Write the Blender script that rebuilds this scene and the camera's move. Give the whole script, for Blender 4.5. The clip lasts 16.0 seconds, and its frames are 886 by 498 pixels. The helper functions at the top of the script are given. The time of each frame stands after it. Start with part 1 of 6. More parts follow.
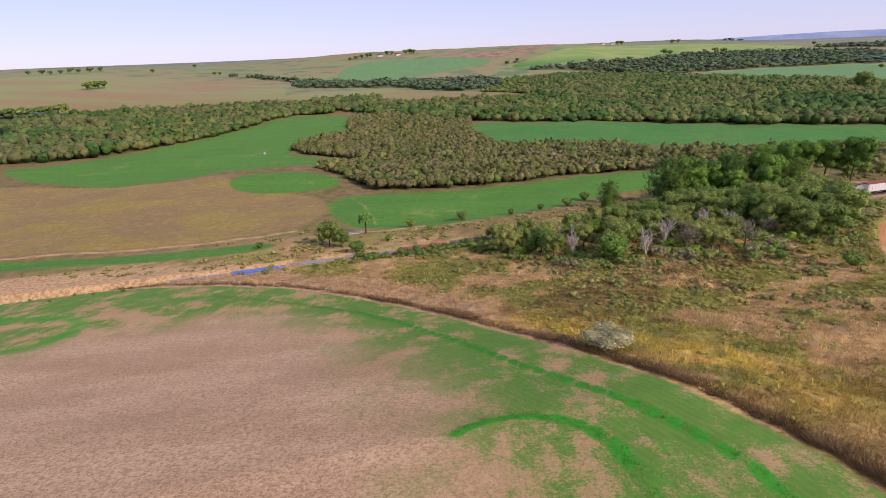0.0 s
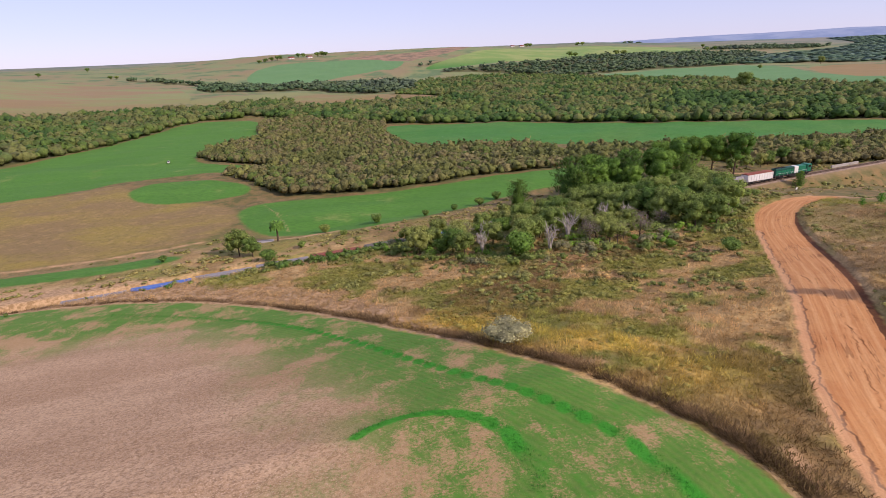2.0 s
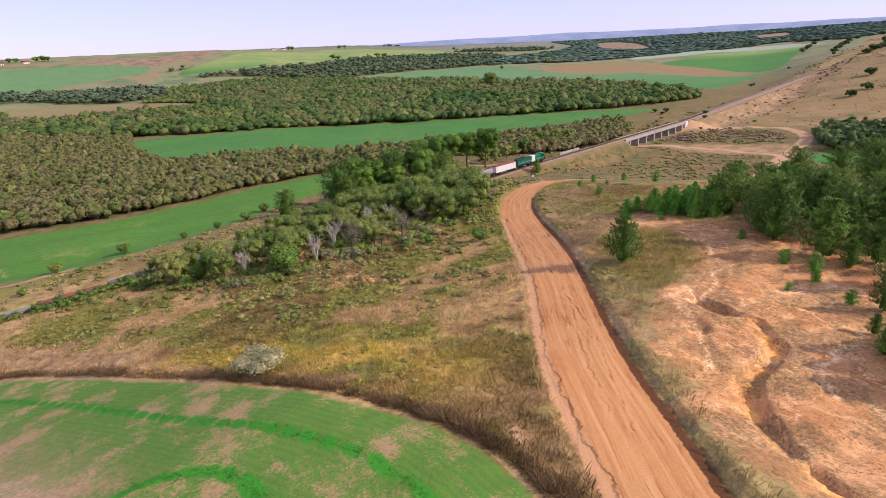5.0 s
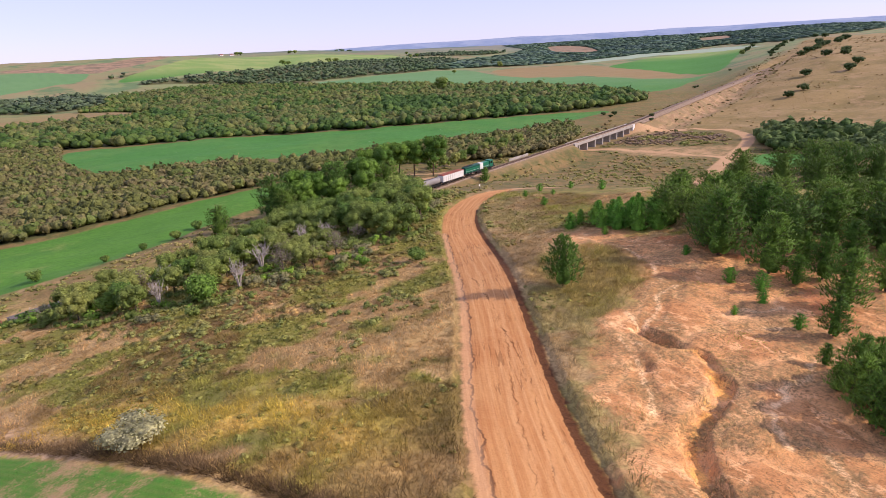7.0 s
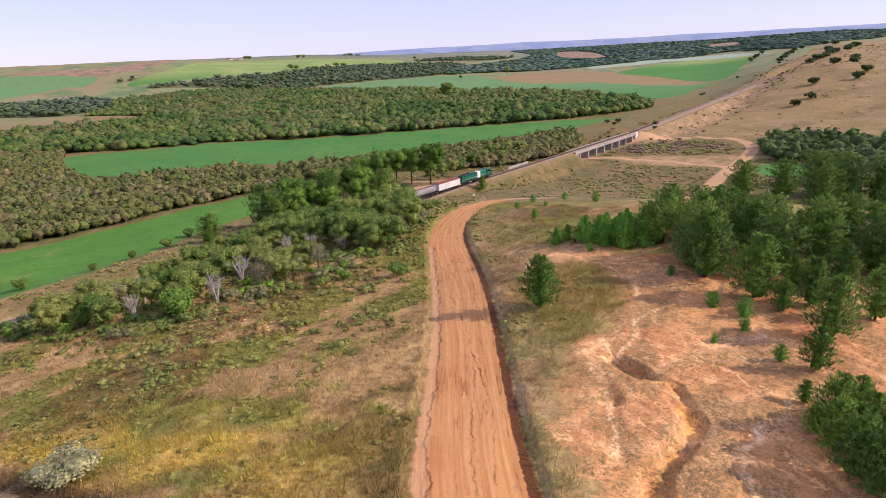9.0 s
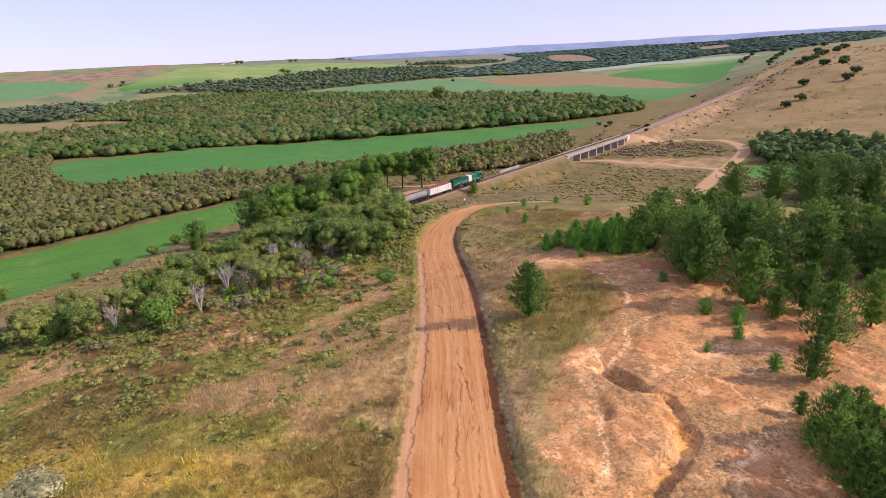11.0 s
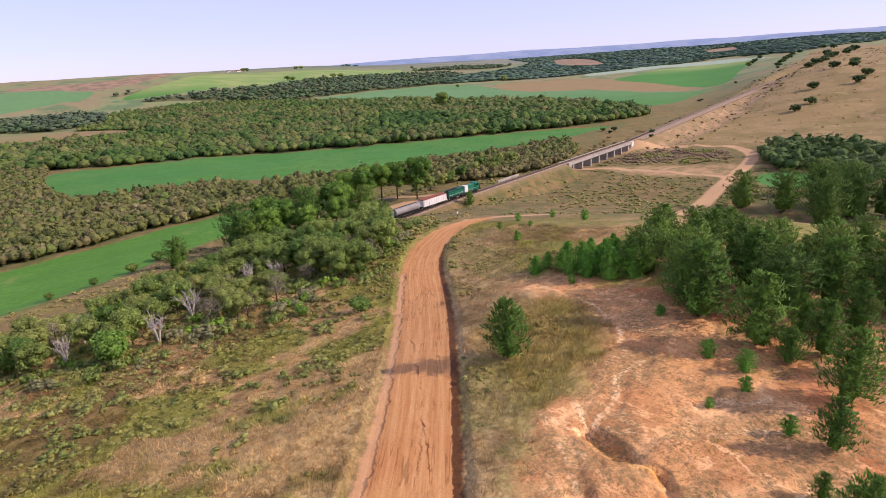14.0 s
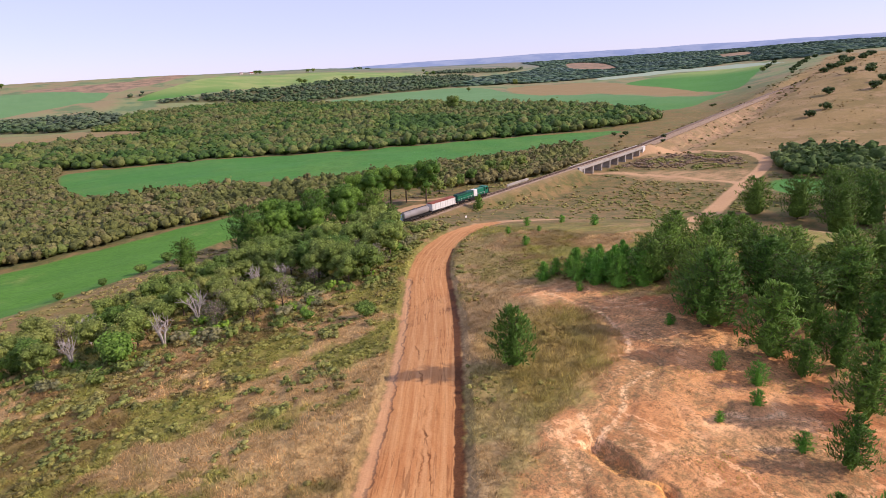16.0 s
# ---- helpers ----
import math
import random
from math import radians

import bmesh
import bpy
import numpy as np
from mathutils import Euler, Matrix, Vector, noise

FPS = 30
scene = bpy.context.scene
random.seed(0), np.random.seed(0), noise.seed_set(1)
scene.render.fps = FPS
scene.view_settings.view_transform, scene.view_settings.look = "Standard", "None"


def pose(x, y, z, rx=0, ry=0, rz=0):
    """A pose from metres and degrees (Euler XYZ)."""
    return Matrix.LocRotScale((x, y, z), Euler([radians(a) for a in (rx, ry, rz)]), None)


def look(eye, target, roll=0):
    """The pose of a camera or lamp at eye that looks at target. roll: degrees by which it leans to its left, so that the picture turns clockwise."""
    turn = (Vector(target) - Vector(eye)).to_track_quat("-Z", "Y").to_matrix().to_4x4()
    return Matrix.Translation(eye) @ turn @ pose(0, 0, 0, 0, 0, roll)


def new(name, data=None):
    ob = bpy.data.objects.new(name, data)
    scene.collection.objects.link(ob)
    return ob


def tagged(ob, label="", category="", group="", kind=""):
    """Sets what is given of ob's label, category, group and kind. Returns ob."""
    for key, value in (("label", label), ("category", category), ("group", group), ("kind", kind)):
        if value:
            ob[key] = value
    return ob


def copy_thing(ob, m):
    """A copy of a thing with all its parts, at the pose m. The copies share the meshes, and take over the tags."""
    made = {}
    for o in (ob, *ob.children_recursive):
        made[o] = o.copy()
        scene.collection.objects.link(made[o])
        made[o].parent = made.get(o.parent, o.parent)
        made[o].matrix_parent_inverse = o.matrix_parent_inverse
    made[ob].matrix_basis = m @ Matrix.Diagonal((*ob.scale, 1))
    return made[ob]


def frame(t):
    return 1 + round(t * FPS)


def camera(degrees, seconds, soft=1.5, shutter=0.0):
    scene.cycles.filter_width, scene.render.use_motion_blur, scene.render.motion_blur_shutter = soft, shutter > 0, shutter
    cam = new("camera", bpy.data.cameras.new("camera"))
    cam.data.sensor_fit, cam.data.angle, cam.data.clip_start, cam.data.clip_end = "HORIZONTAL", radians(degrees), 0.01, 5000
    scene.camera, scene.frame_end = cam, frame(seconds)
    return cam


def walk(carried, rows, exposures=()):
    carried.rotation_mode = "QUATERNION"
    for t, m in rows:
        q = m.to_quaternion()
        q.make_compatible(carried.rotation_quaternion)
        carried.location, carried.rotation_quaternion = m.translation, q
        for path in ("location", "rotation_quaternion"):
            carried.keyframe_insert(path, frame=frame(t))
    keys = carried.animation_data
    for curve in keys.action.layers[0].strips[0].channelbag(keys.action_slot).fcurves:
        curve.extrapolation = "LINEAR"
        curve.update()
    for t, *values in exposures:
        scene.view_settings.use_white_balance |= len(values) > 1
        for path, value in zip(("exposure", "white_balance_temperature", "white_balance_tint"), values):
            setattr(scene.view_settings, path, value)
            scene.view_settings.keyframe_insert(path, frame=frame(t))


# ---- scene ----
cam = camera(76.3, 16.0, soft=0.6)
# seconds, place, yaw, pitch, roll
PATH = [
    (0.0, 0.00, 0.00, 28.00, 0.82, -19.21, -2.32),
    (0.5, 0.24, -0.11, 28.05, 0.12, -19.16, -2.41),
    (1.0, 0.62, -0.37, 28.08, -1.39, -19.16, -2.47),
    (1.5, 1.22, -0.58, 28.13, -4.22, -19.26, -2.38),
    (2.0, 2.28, -0.87, 28.22, -7.39, -19.32, -2.38),
    (2.5, 3.72, -1.19, 28.26, -10.70, -19.39, -2.47),
    (3.0, 4.87, -1.41, 28.37, -17.73, -19.63, -2.58),
    (3.5, 5.59, -1.56, 28.44, -24.60, -19.85, -2.61),
    (4.0, 6.04, -1.72, 28.60, -26.90, -19.89, -2.51),
    (6.5, 12.70, 2.55, 29.00, -33.31, -19.91, -2.72),
    (7.0, 15.31, 3.36, 29.16, -33.95, -19.77, -2.81),
    (7.5, 17.83, 3.48, 29.43, -34.18, -19.63, -2.87),
    (8.0, 19.81, 3.40, 29.71, -33.09, -19.43, -2.73),
    (8.5, 20.59, 3.30, 29.95, -32.91, -19.35, -2.56),
    (9.0, 20.74, 3.34, 29.90, -33.19, -19.31, -2.50),
    (11.5, 23.58, 4.82, 29.71, -33.92, -18.93, -2.89),
    (12.0, 24.75, 5.33, 29.61, -33.92, -18.90, -3.09),
    (12.5, 26.25, 6.05, 29.57, -33.91, -18.86, -3.19),
    (13.0, 27.98, 6.97, 29.56, -33.74, -18.80, -3.26),
    (13.5, 29.71, 8.03, 29.72, -33.46, -18.68, -3.33),
    (14.0, 31.28, 8.88, 29.94, -33.05, -18.46, -3.33),
    (14.5, 32.13, 9.30, 30.12, -32.91, -18.29, -3.20),
    (15.0, 32.28, 9.34, 30.09, -32.72, -18.19, -3.04),
    (15.5, 32.26, 9.33, 30.05, -32.30, -18.16, -3.04),
    (16.0, 32.20, 9.43, 29.95, -32.04, -18.11, -3.05),
]


def flown(x, y, z, yaw, pitch, roll):
    return pose(x, y, z, 90 + pitch, 0, yaw) @ pose(0, 0, 0, 0, 0, roll)


EXPOSURE, KELVIN, TINT = 0.41, 6450, 28
walk(cam, [(t, flown(*row)) for t, *row in PATH], exposures=[(0.0, EXPOSURE - 0.17, KELVIN, TINT), (3.0, EXPOSURE - 0.13, KELVIN, TINT), (4.2, EXPOSURE - 0.05, KELVIN, TINT), (6.5, EXPOSURE + 0.03, KELVIN, TINT), (16.0, EXPOSURE, KELVIN, TINT)])

# ---- light ----
SUN_EL, SUN_X, SUN_Y = 33.0, 0.75, -0.66
world = bpy.data.worlds.new("sky")
scene.world = world
world.use_nodes = True
wn = world.node_tree.nodes
sky = wn.new("ShaderNodeTexSky")
sky.sky_type, sky.sun_disc = "NISHITA", False
sky.sun_elevation, sky.sun_rotation = radians(SUN_EL), math.atan2(SUN_X, SUN_Y)
sky.altitude, sky.air_density, sky.dust_density, sky.ozone_density = 800, 1.0, 0.2, 3.5
# thin haze over the whole sky
haze = wn.new("ShaderNodeMix")
haze.data_type, haze.blend_type = "RGBA", "MIX"
haze.inputs[0].default_value = 0.62
haze.inputs[7].default_value = (5.5, 5.9, 8.2, 1.0)
world.node_tree.links.new(sky.outputs[0], haze.inputs[6])
world.node_tree.links.new(haze.outputs[2], wn["Background"].inputs[0])
wn["Background"].inputs[1].default_value = 0.1
sun = new("sun", bpy.data.lights.new("sun", "SUN"))
sun.data.energy, sun.data.angle, sun.data.color = 3.3, radians(0.9), (1.0, 0.91, 0.74)
flat = math.hypot(SUN_X, SUN_Y)
sun.matrix_world = look((0, 0, 80), (-SUN_X / flat * 100, -SUN_Y / flat * 100, 80 - 100 * math.tan(radians(SUN_EL))))


# ---- materials ----
def c(r, g, b):
    """Linear colour from display values 0 to 255."""
    return tuple(((v / 255 + 0.055) / 1.055) ** 2.4 if v > 10 else v / 3294 for v in (r, g, b)) + (1.0,)


class Shade:
    """Short hand for node materials."""

    def __init__(self, name, rough=0.8, metal=0.0):
        self.m = bpy.data.materials.new(name)
        self.m.use_nodes = True
        self.t = self.m.node_tree
        self.b = self.t.nodes["Principled BSDF"]
        self.b.inputs["Roughness"].default_value, self.b.inputs["Metallic"].default_value = rough, metal
        self.b.inputs["Specular IOR Level"].default_value = 0.25
        geo = self.t.nodes.new("ShaderNodeNewGeometry")
        self.pos, self.island = geo.outputs["Position"], geo.outputs["Random Per Island"]

    def put(self, socket, v):
        if hasattr(v, "links"):
            self.t.links.new(v, socket)
        else:
            socket.default_value = v

    def attr(self, name, colour=False):
        n = self.t.nodes.new("ShaderNodeAttribute")
        n.attribute_name = name
        return n.outputs["Color" if colour else "Fac"]

    def noise(self, size, detail=3.0, rough=0.6, vec=None, stretch=None):
        n = self.t.nodes.new("ShaderNodeTexNoise")
        n.inputs["Scale"].default_value, n.inputs["Detail"].default_value, n.inputs["Roughness"].default_value = 1.0, detail, rough
        m = self.t.nodes.new("ShaderNodeVectorMath")
        m.operation = "MULTIPLY"
        self.t.links.new(vec or self.pos, m.inputs[0])
        m.inputs[1].default_value = tuple(k / size for k in (stretch or (1, 1, 1)))
        self.t.links.new(m.outputs[0], n.inputs["Vector"])
        return n.outputs["Fac"]

    def math(self, op, a, b=0.0, d=0.0):
        n = self.t.nodes.new("ShaderNodeMath")
        n.operation = op
        for s, v in zip(n.inputs, (a, b, d)):
            self.put(s, v)
        return n.outputs[0]

    def ramp(self, v, a, b, lo=0.0, hi=1.0):
        n = self.t.nodes.new("ShaderNodeMapRange")
        n.interpolation_type = "SMOOTHSTEP"
        for s, k in zip(n.inputs, (v, a, b, lo, hi)):
            self.put(s, k)
        return n.outputs[0]

    def mix(self, f, a, b, mode="MIX"):
        n = self.t.nodes.new("ShaderNodeMix")
        n.data_type, n.blend_type = "RGBA", mode
        self.put(n.inputs[0], f)
        self.put(n.inputs[6], a)
        self.put(n.inputs[7], b)
        return n.outputs[2]

    def bump(self, v, strength, distance=0.1):
        n = self.t.nodes.new("ShaderNodeBump")
        n.inputs["Strength"].default_value, n.inputs["Distance"].default_value = strength, distance
        self.t.links.new(v, n.inputs["Height"])
        self.t.links.new(n.outputs[0], self.b.inputs["Normal"])

    def rough(self, v, share=0.62, strength=0.5, distance=0.1):
        """Uneven leaf surfaces that follow the rounded mass of the plant."""
        way = self.t.nodes.new("ShaderNodeVectorTransform")
        way.vector_type, way.convert_from, way.convert_to = "NORMAL", "OBJECT", "WORLD"
        soft = self.t.nodes.new("ShaderNodeAttribute")
        soft.attribute_name = "soft"
        self.t.links.new(soft.outputs["Vector"], way.inputs[0])
        geo = self.t.nodes.new("ShaderNodeNewGeometry")
        mix = self.t.nodes.new("ShaderNodeMix")
        mix.data_type = "VECTOR"
        mix.inputs[0].default_value = share
        self.t.links.new(geo.outputs["Normal"], mix.inputs[4])
        self.t.links.new(way.outputs[0], mix.inputs[5])
        one = self.t.nodes.new("ShaderNodeVectorMath")
        one.operation = "NORMALIZE"
        self.t.links.new(mix.outputs[1], one.inputs[0])
        n = self.t.nodes.new("ShaderNodeBump")
        n.inputs["Strength"].default_value, n.inputs["Distance"].default_value = strength, distance
        self.t.links.new(v, n.inputs["Height"])
        self.t.links.new(one.outputs[0], n.inputs["Normal"])
        self.t.links.new(n.outputs[0], self.b.inputs["Normal"])

    def colour(self, v):
        self.put(self.b.inputs["Base Color"], v)
        return self

    def thin(self, v, share):
        """Leaves let part of the light through."""
        tr, mx = self.t.nodes.new("ShaderNodeBsdfTranslucent"), self.t.nodes.new("ShaderNodeMixShader")
        self.put(tr.inputs["Color"], v)
        mx.inputs[0].default_value = share
        self.t.links.new(self.b.outputs[0], mx.inputs[1])
        self.t.links.new(tr.outputs[0], mx.inputs[2])
        self.t.links.new(mx.outputs[0], self.t.nodes["Material Output"].inputs["Surface"])
        return self.colour(v)


def plain(name, rgb, rough=0.7, metal=0.0, grain=0.5, vary=0.25, dark=(60, 50, 40)):
    """A worn painted or mineral surface: stains over fine grain."""
    s = Shade(name, rough, metal)
    stain = s.ramp(s.noise(grain * 4, 4), 0.4, 0.75)
    fine = s.noise(grain * 0.3, 3)
    col = s.mix(s.math("MULTIPLY", stain, vary), c(*rgb), c(*dark))
    s.colour(s.mix(s.math("MULTIPLY", fine, vary), col, c(*(int(v * 0.7) for v in rgb))))
    s.bump(fine, 0.2, 0.02)
    return s.m


def leafy(name, rough=0.75, spread=0.5, leaf_size=0.3, share=0.62, thin=0.36):
    """Foliage: the tint of each plant, varied leaf by leaf."""
    s = Shade(name, rough)
    tint = s.attr("tint", True)
    k = s.math("MULTIPLY_ADD", s.island, spread, 1.0 - spread / 2)
    leaf = s.noise(leaf_size, 3, 0.7)
    k = s.math("MULTIPLY", k, s.ramp(leaf, 0.3, 0.7, 0.72, 1.28))
    s.rough(leaf, share)
    comb = s.t.nodes.new("ShaderNodeCombineColor")
    for i in range(3):
        s.put(comb.inputs[i], k)
    s.thin(s.mix(1.0, tint, comb.outputs[0], "MULTIPLY"), thin)
    return s.m


def woody(name):
    """Woods seen from afar: rounded crowns of leaf clumps, with twigs; shade in the gaps between them is painted as
    darker noise.
    """
    s = Shade(name, 0.85)
    tint = s.attr("tint", True)
    clump, fine = s.noise(1.5, 3, 0.65), s.noise(0.45, 3, 0.7)
    k = s.math("MULTIPLY", s.ramp(clump, 0.3, 0.68, 0.76, 1.22), s.ramp(fine, 0.3, 0.7, 0.8, 1.2))
    k = s.math("MULTIPLY", k, s.math("MULTIPLY_ADD", s.island, 0.2, 0.9))
    s.rough(s.math("ADD", s.math("MULTIPLY", clump, 1.0), s.math("MULTIPLY", fine, 0.35)), 0.35, 0.75, 0.9)
    comb = s.t.nodes.new("ShaderNodeCombineColor")
    for i in range(3):
        s.put(comb.inputs[i], k)
    s.thin(s.mix(1.0, tint, comb.outputs[0], "MULTIPLY"), 0.12)
    return s.m


def leafy_tree(name, rgb, rgb2, rough=0.7, spread=0.75, leaf_size=0.2, share=0.3, thin=0.36):
    """Foliage of single trees: each tree has its own tone, each spray of leaves its own shade."""
    s = Shade(name, rough)
    info = s.t.nodes.new("ShaderNodeObjectInfo")
    base = s.mix(info.outputs["Random"], c(*rgb), c(*rgb2))
    k = s.math("MULTIPLY_ADD", s.island, spread, 1.0 - spread / 2)
    leaf, clump = s.noise(leaf_size, 3, 0.7), s.noise(leaf_size * 6, 3, 0.6)
    k = s.math("MULTIPLY", k, s.ramp(leaf, 0.3, 0.7, 0.72, 1.26))
    k = s.math("MULTIPLY", k, s.ramp(clump, 0.32, 0.66, 0.74, 1.2))
    s.rough(leaf, share)
    comb = s.t.nodes.new("ShaderNodeCombineColor")
    for i in range(3):
        s.put(comb.inputs[i], k)
    s.thin(s.mix(1.0, base, comb.outputs[0], "MULTIPLY"), thin)
    return s.m


M_LEAF = leafy("foliage")
M_WOODS = woody("woodland_foliage")
M_GRASS = leafy("grass_blades", 0.85, 0.7, 0.15, 0.7)
M_PINE = leafy_tree("pine_needles", (74, 112, 36), (112, 146, 52), spread=0.5, share=0.45, thin=0.25)
M_DARK = leafy_tree("dark_broad_leaves", (94, 126, 54), (140, 156, 76))
M_OLIVE = leafy_tree("olive_leaves", (120, 138, 66), (160, 164, 88))
M_LIME = leafy_tree("yellow_green_leaves", (122, 148, 60), (98, 140, 56))
M_PALE = leafy_tree("pale_leaves", (174, 170, 126), (158, 156, 110))
M_YOUNG = leafy_tree("young_needles", (84, 146, 46), (112, 164, 58), spread=0.5, share=0.45, thin=0.25)
M_TWIG = leafy_tree("grey_twigs", (128, 116, 100), (150, 138, 122))
M_HILL = leafy_tree("hill_tree_leaves", (60, 84, 44), (88, 106, 58))
M_OLD = leafy_tree("old_pine_needles", (66, 102, 34), (112, 140, 52), spread=0.5, share=0.45, thin=0.25)
M_BARK = plain("bark", (96, 80, 66), 0.9, grain=0.3)
M_DEAD = plain("dead_wood", (188, 178, 168), 0.85, grain=0.3)


# ---- the lie of the land ----
# the railway runs straight: u metres along it, s metres across it (north positive)
RAIL_O, RAIL_D, RAIL_N = (0.0, 137.5), (0.9637, 0.2670), (-0.2670, 0.9637)
BRIDGE = (239.0, 309.0)
RAIL_Z = -19.3


def rail_us(x, y):
    dx, dy = x - RAIL_O[0], y - RAIL_O[1]
    return dx * RAIL_D[0] + dy * RAIL_D[1], dx * RAIL_N[0] + dy * RAIL_N[1]


def smooth(a, b, v):
    k = np.clip((v - a) / (b - a), 0, 1)
    return k * k * (3 - 2 * k)


def rail_height(u):
    return RAIL_Z + 0.030 * np.clip(u - 310, 0, 520) + 0.018 * np.clip(u - 150, -260, 0)


# heights of the far country by bearing from (20, 0) (degrees right of north) and distance
BEARINGS = np.array([-60, -35, -22, -8, 8, 20, 32, 44, 56, 68, 85], float)
REACHES = np.array([300, 450, 650, 850, 1150, 1700, 2600, 3300, 4600], float)
FAR = np.array([
    [-23, -23, -21, -10, 13, 22, 26, 28, 30],
    [-24, -24, -21, -11, 13, 22, 26, 28, 30],
    [-24, -25, -24, -20, -10, 10, 20, 23, 26],
    [-24, -25, -25, -25, -16, 36, 34, 32, 30],
    [-24, -25, -25, -25, -21, 38, 40, 36, 30],
    [-24, -25, -25, -25, -22, 12, 40, 34, 20],
    [-24, -25, -25, -26, -25, -8, 18, 22, 8],
    [-25, -25, -25, -25, -25, -18, 4, 18, 0],
    [-25, -25, -24, -23, -22, -12, 10, 26, 0],
    [-25, -20, 4, 8, 10, 14, 24, 44, 10],
    [-20, -4, 16, 24, 26, 26, 30, 45, 20],
], float)


def far_height(x, y):
    b = np.degrees(np.arctan2(x - 20, np.maximum(y, 1e-3) if np.isscalar(y) else y))
    r = np.log(np.hypot(x - 20, y) + 1)
    i = np.clip(np.interp(b, BEARINGS, np.arange(len(BEARINGS))), 0, len(BEARINGS) - 1.001)
    j = np.clip(np.interp(r, np.log(REACHES + 1), np.arange(len(REACHES))), 0, len(REACHES) - 1.001)
    i0, j0 = np.floor(i).astype(int), np.floor(j).astype(int)
    a, c = smooth(0, 1, i - i0), (j - j0)
    return (FAR[i0, j0] * (1 - a) + FAR[i0 + 1, j0] * a) * (1 - c) + (FAR[i0, j0 + 1] * (1 - a) + FAR[i0 + 1, j0 + 1] * a) * c


def near_height(x, y):
    u, s = rail_us(x, y)
    q = -s
    left = np.interp(q, [0, 3, 6, 45, 70, 88, 100, 115, 140, 220], [-2.8, -2.6, 2.5, 8.4, 14, 18.8, 21.8, 23.5, 25, 25])
    right = np.interp(q, [0, 6, 15, 30, 50, 73, 92, 111, 125, 160, 260], [0, 1.7, 4.4, 7, 9.8, 12.8, 16.8, 18.5, 19, 20, 21])
    k = smooth(-15, 25, u)
    hill = RAIL_Z + left * (1 - k) + right * k
    drop = smooth(95, 205, u)
    south = hill * (1 - drop) + -25.0 * drop
    north = np.interp(s, [0, 6, 26, 42, 300], [0, -0.6, -2.2, -4.7, -5.2]) + RAIL_Z
    north = north * (1 - drop) + np.minimum(north, -24.5) * drop
    k = smooth(-3, 3, s)
    return south * (1 - k) + north * k


def land(x, y):
    """Height of the ground."""
    x, y = np.asarray(x, float), np.asarray(y, float)
    u, s = rail_us(x, y)
    d = np.hypot(x - 20, y)
    k = smooth(230, 330, d)
    z = near_height(x, y) * (1 - k) + far_height(x, y) * k
    # embankment and cutting of the railway, open under the bridge
    bed = rail_height(u) - 0.55
    slope = np.maximum(np.abs(s) - 3.0, 0) / np.where(u < 80, 0.75, 1.6)
    over = np.minimum(bed, 90)
    banked = np.clip(z, over - slope, over + slope)
    gap = smooth(BRIDGE[0] - 5, BRIDGE[0] + 3, u) * (1 - smooth(BRIDGE[1] - 3, BRIDGE[1] + 5, u))
    banked = banked + (z - banked) * smooth(700, 800, u)
    gap = gap * (1 - smooth(20, 60, np.abs(s)))
    return np.where(np.abs(s) > 60, z, banked * (1 - gap) + np.minimum(z, -25.0) * gap)


# ---- ground cover zones, drawn in plan ----
def rounded(points, closed=True, times=2):
    """Corner cutting, so that boundaries run in curves."""
    p = np.array(points, float)
    for _ in range(times):
        if closed:
            q = np.roll(p, -1, 0)
            p = np.stack([p * 0.75 + q * 0.25, p * 0.25 + q * 0.75], 1).reshape(-1, 2)
        else:
            a, b = p[:-1], p[1:]
            p = np.vstack([p[:1], np.stack([a * 0.75 + b * 0.25, a * 0.25 + b * 0.75], 1).reshape(-1, 2), p[-1:]])
    return p


def line_distance(x, y, pts, closed=False):
    pts = np.asarray(pts, float)
    ends = np.roll(pts, -1, 0) if closed else pts[1:]
    best = np.full(x.shape, 1e9)
    for a, b in zip(pts, ends):
        d = b - a
        k = np.clip(((x - a[0]) * d[0] + (y - a[1]) * d[1]) / (d @ d + 1e-9), 0, 1)
        best = np.minimum(best, (x - a[0] - k * d[0]) ** 2 + (y - a[1] - k * d[1]) ** 2)
    return np.sqrt(best)


def inside(x, y, pts):
    pts = np.asarray(pts, float)
    hit = np.zeros(x.shape, bool)
    for a, b in zip(pts, np.roll(pts, -1, 0)):
        hit ^= ((a[1] > y) != (b[1] > y)) & (x < (b[0] - a[0]) * (y - a[1]) / (b[1] - a[1] + 1e-12) + a[0])
    return hit


def signed(x, y, pts, reach=40.0):
    """Distance to a zone's edge, positive inside, cut off at reach."""
    pts = np.asarray(pts, float)
    out = np.full(x.shape, -reach)
    lo, hi = pts.min(0) - reach, pts.max(0) + reach
    m = (x > lo[0]) & (x < hi[0]) & (y > lo[1]) & (y < hi[1])
    if m.any():
        d = np.minimum(line_distance(x[m], y[m], pts, True), reach)
        out[m] = np.where(inside(x[m], y[m], pts), d, -d)
    return out


def near_line(x, y, pts, reach=40.0):
    pts = np.asarray(pts, float)
    out = np.full(x.shape, reach)
    lo, hi = pts.min(0) - reach, pts.max(0) + reach
    m = (x > lo[0]) & (x < hi[0]) & (y > lo[1]) & (y < hi[1])
    if m.any():
        out[m] = np.minimum(line_distance(x[m], y[m], pts), reach)
    return out


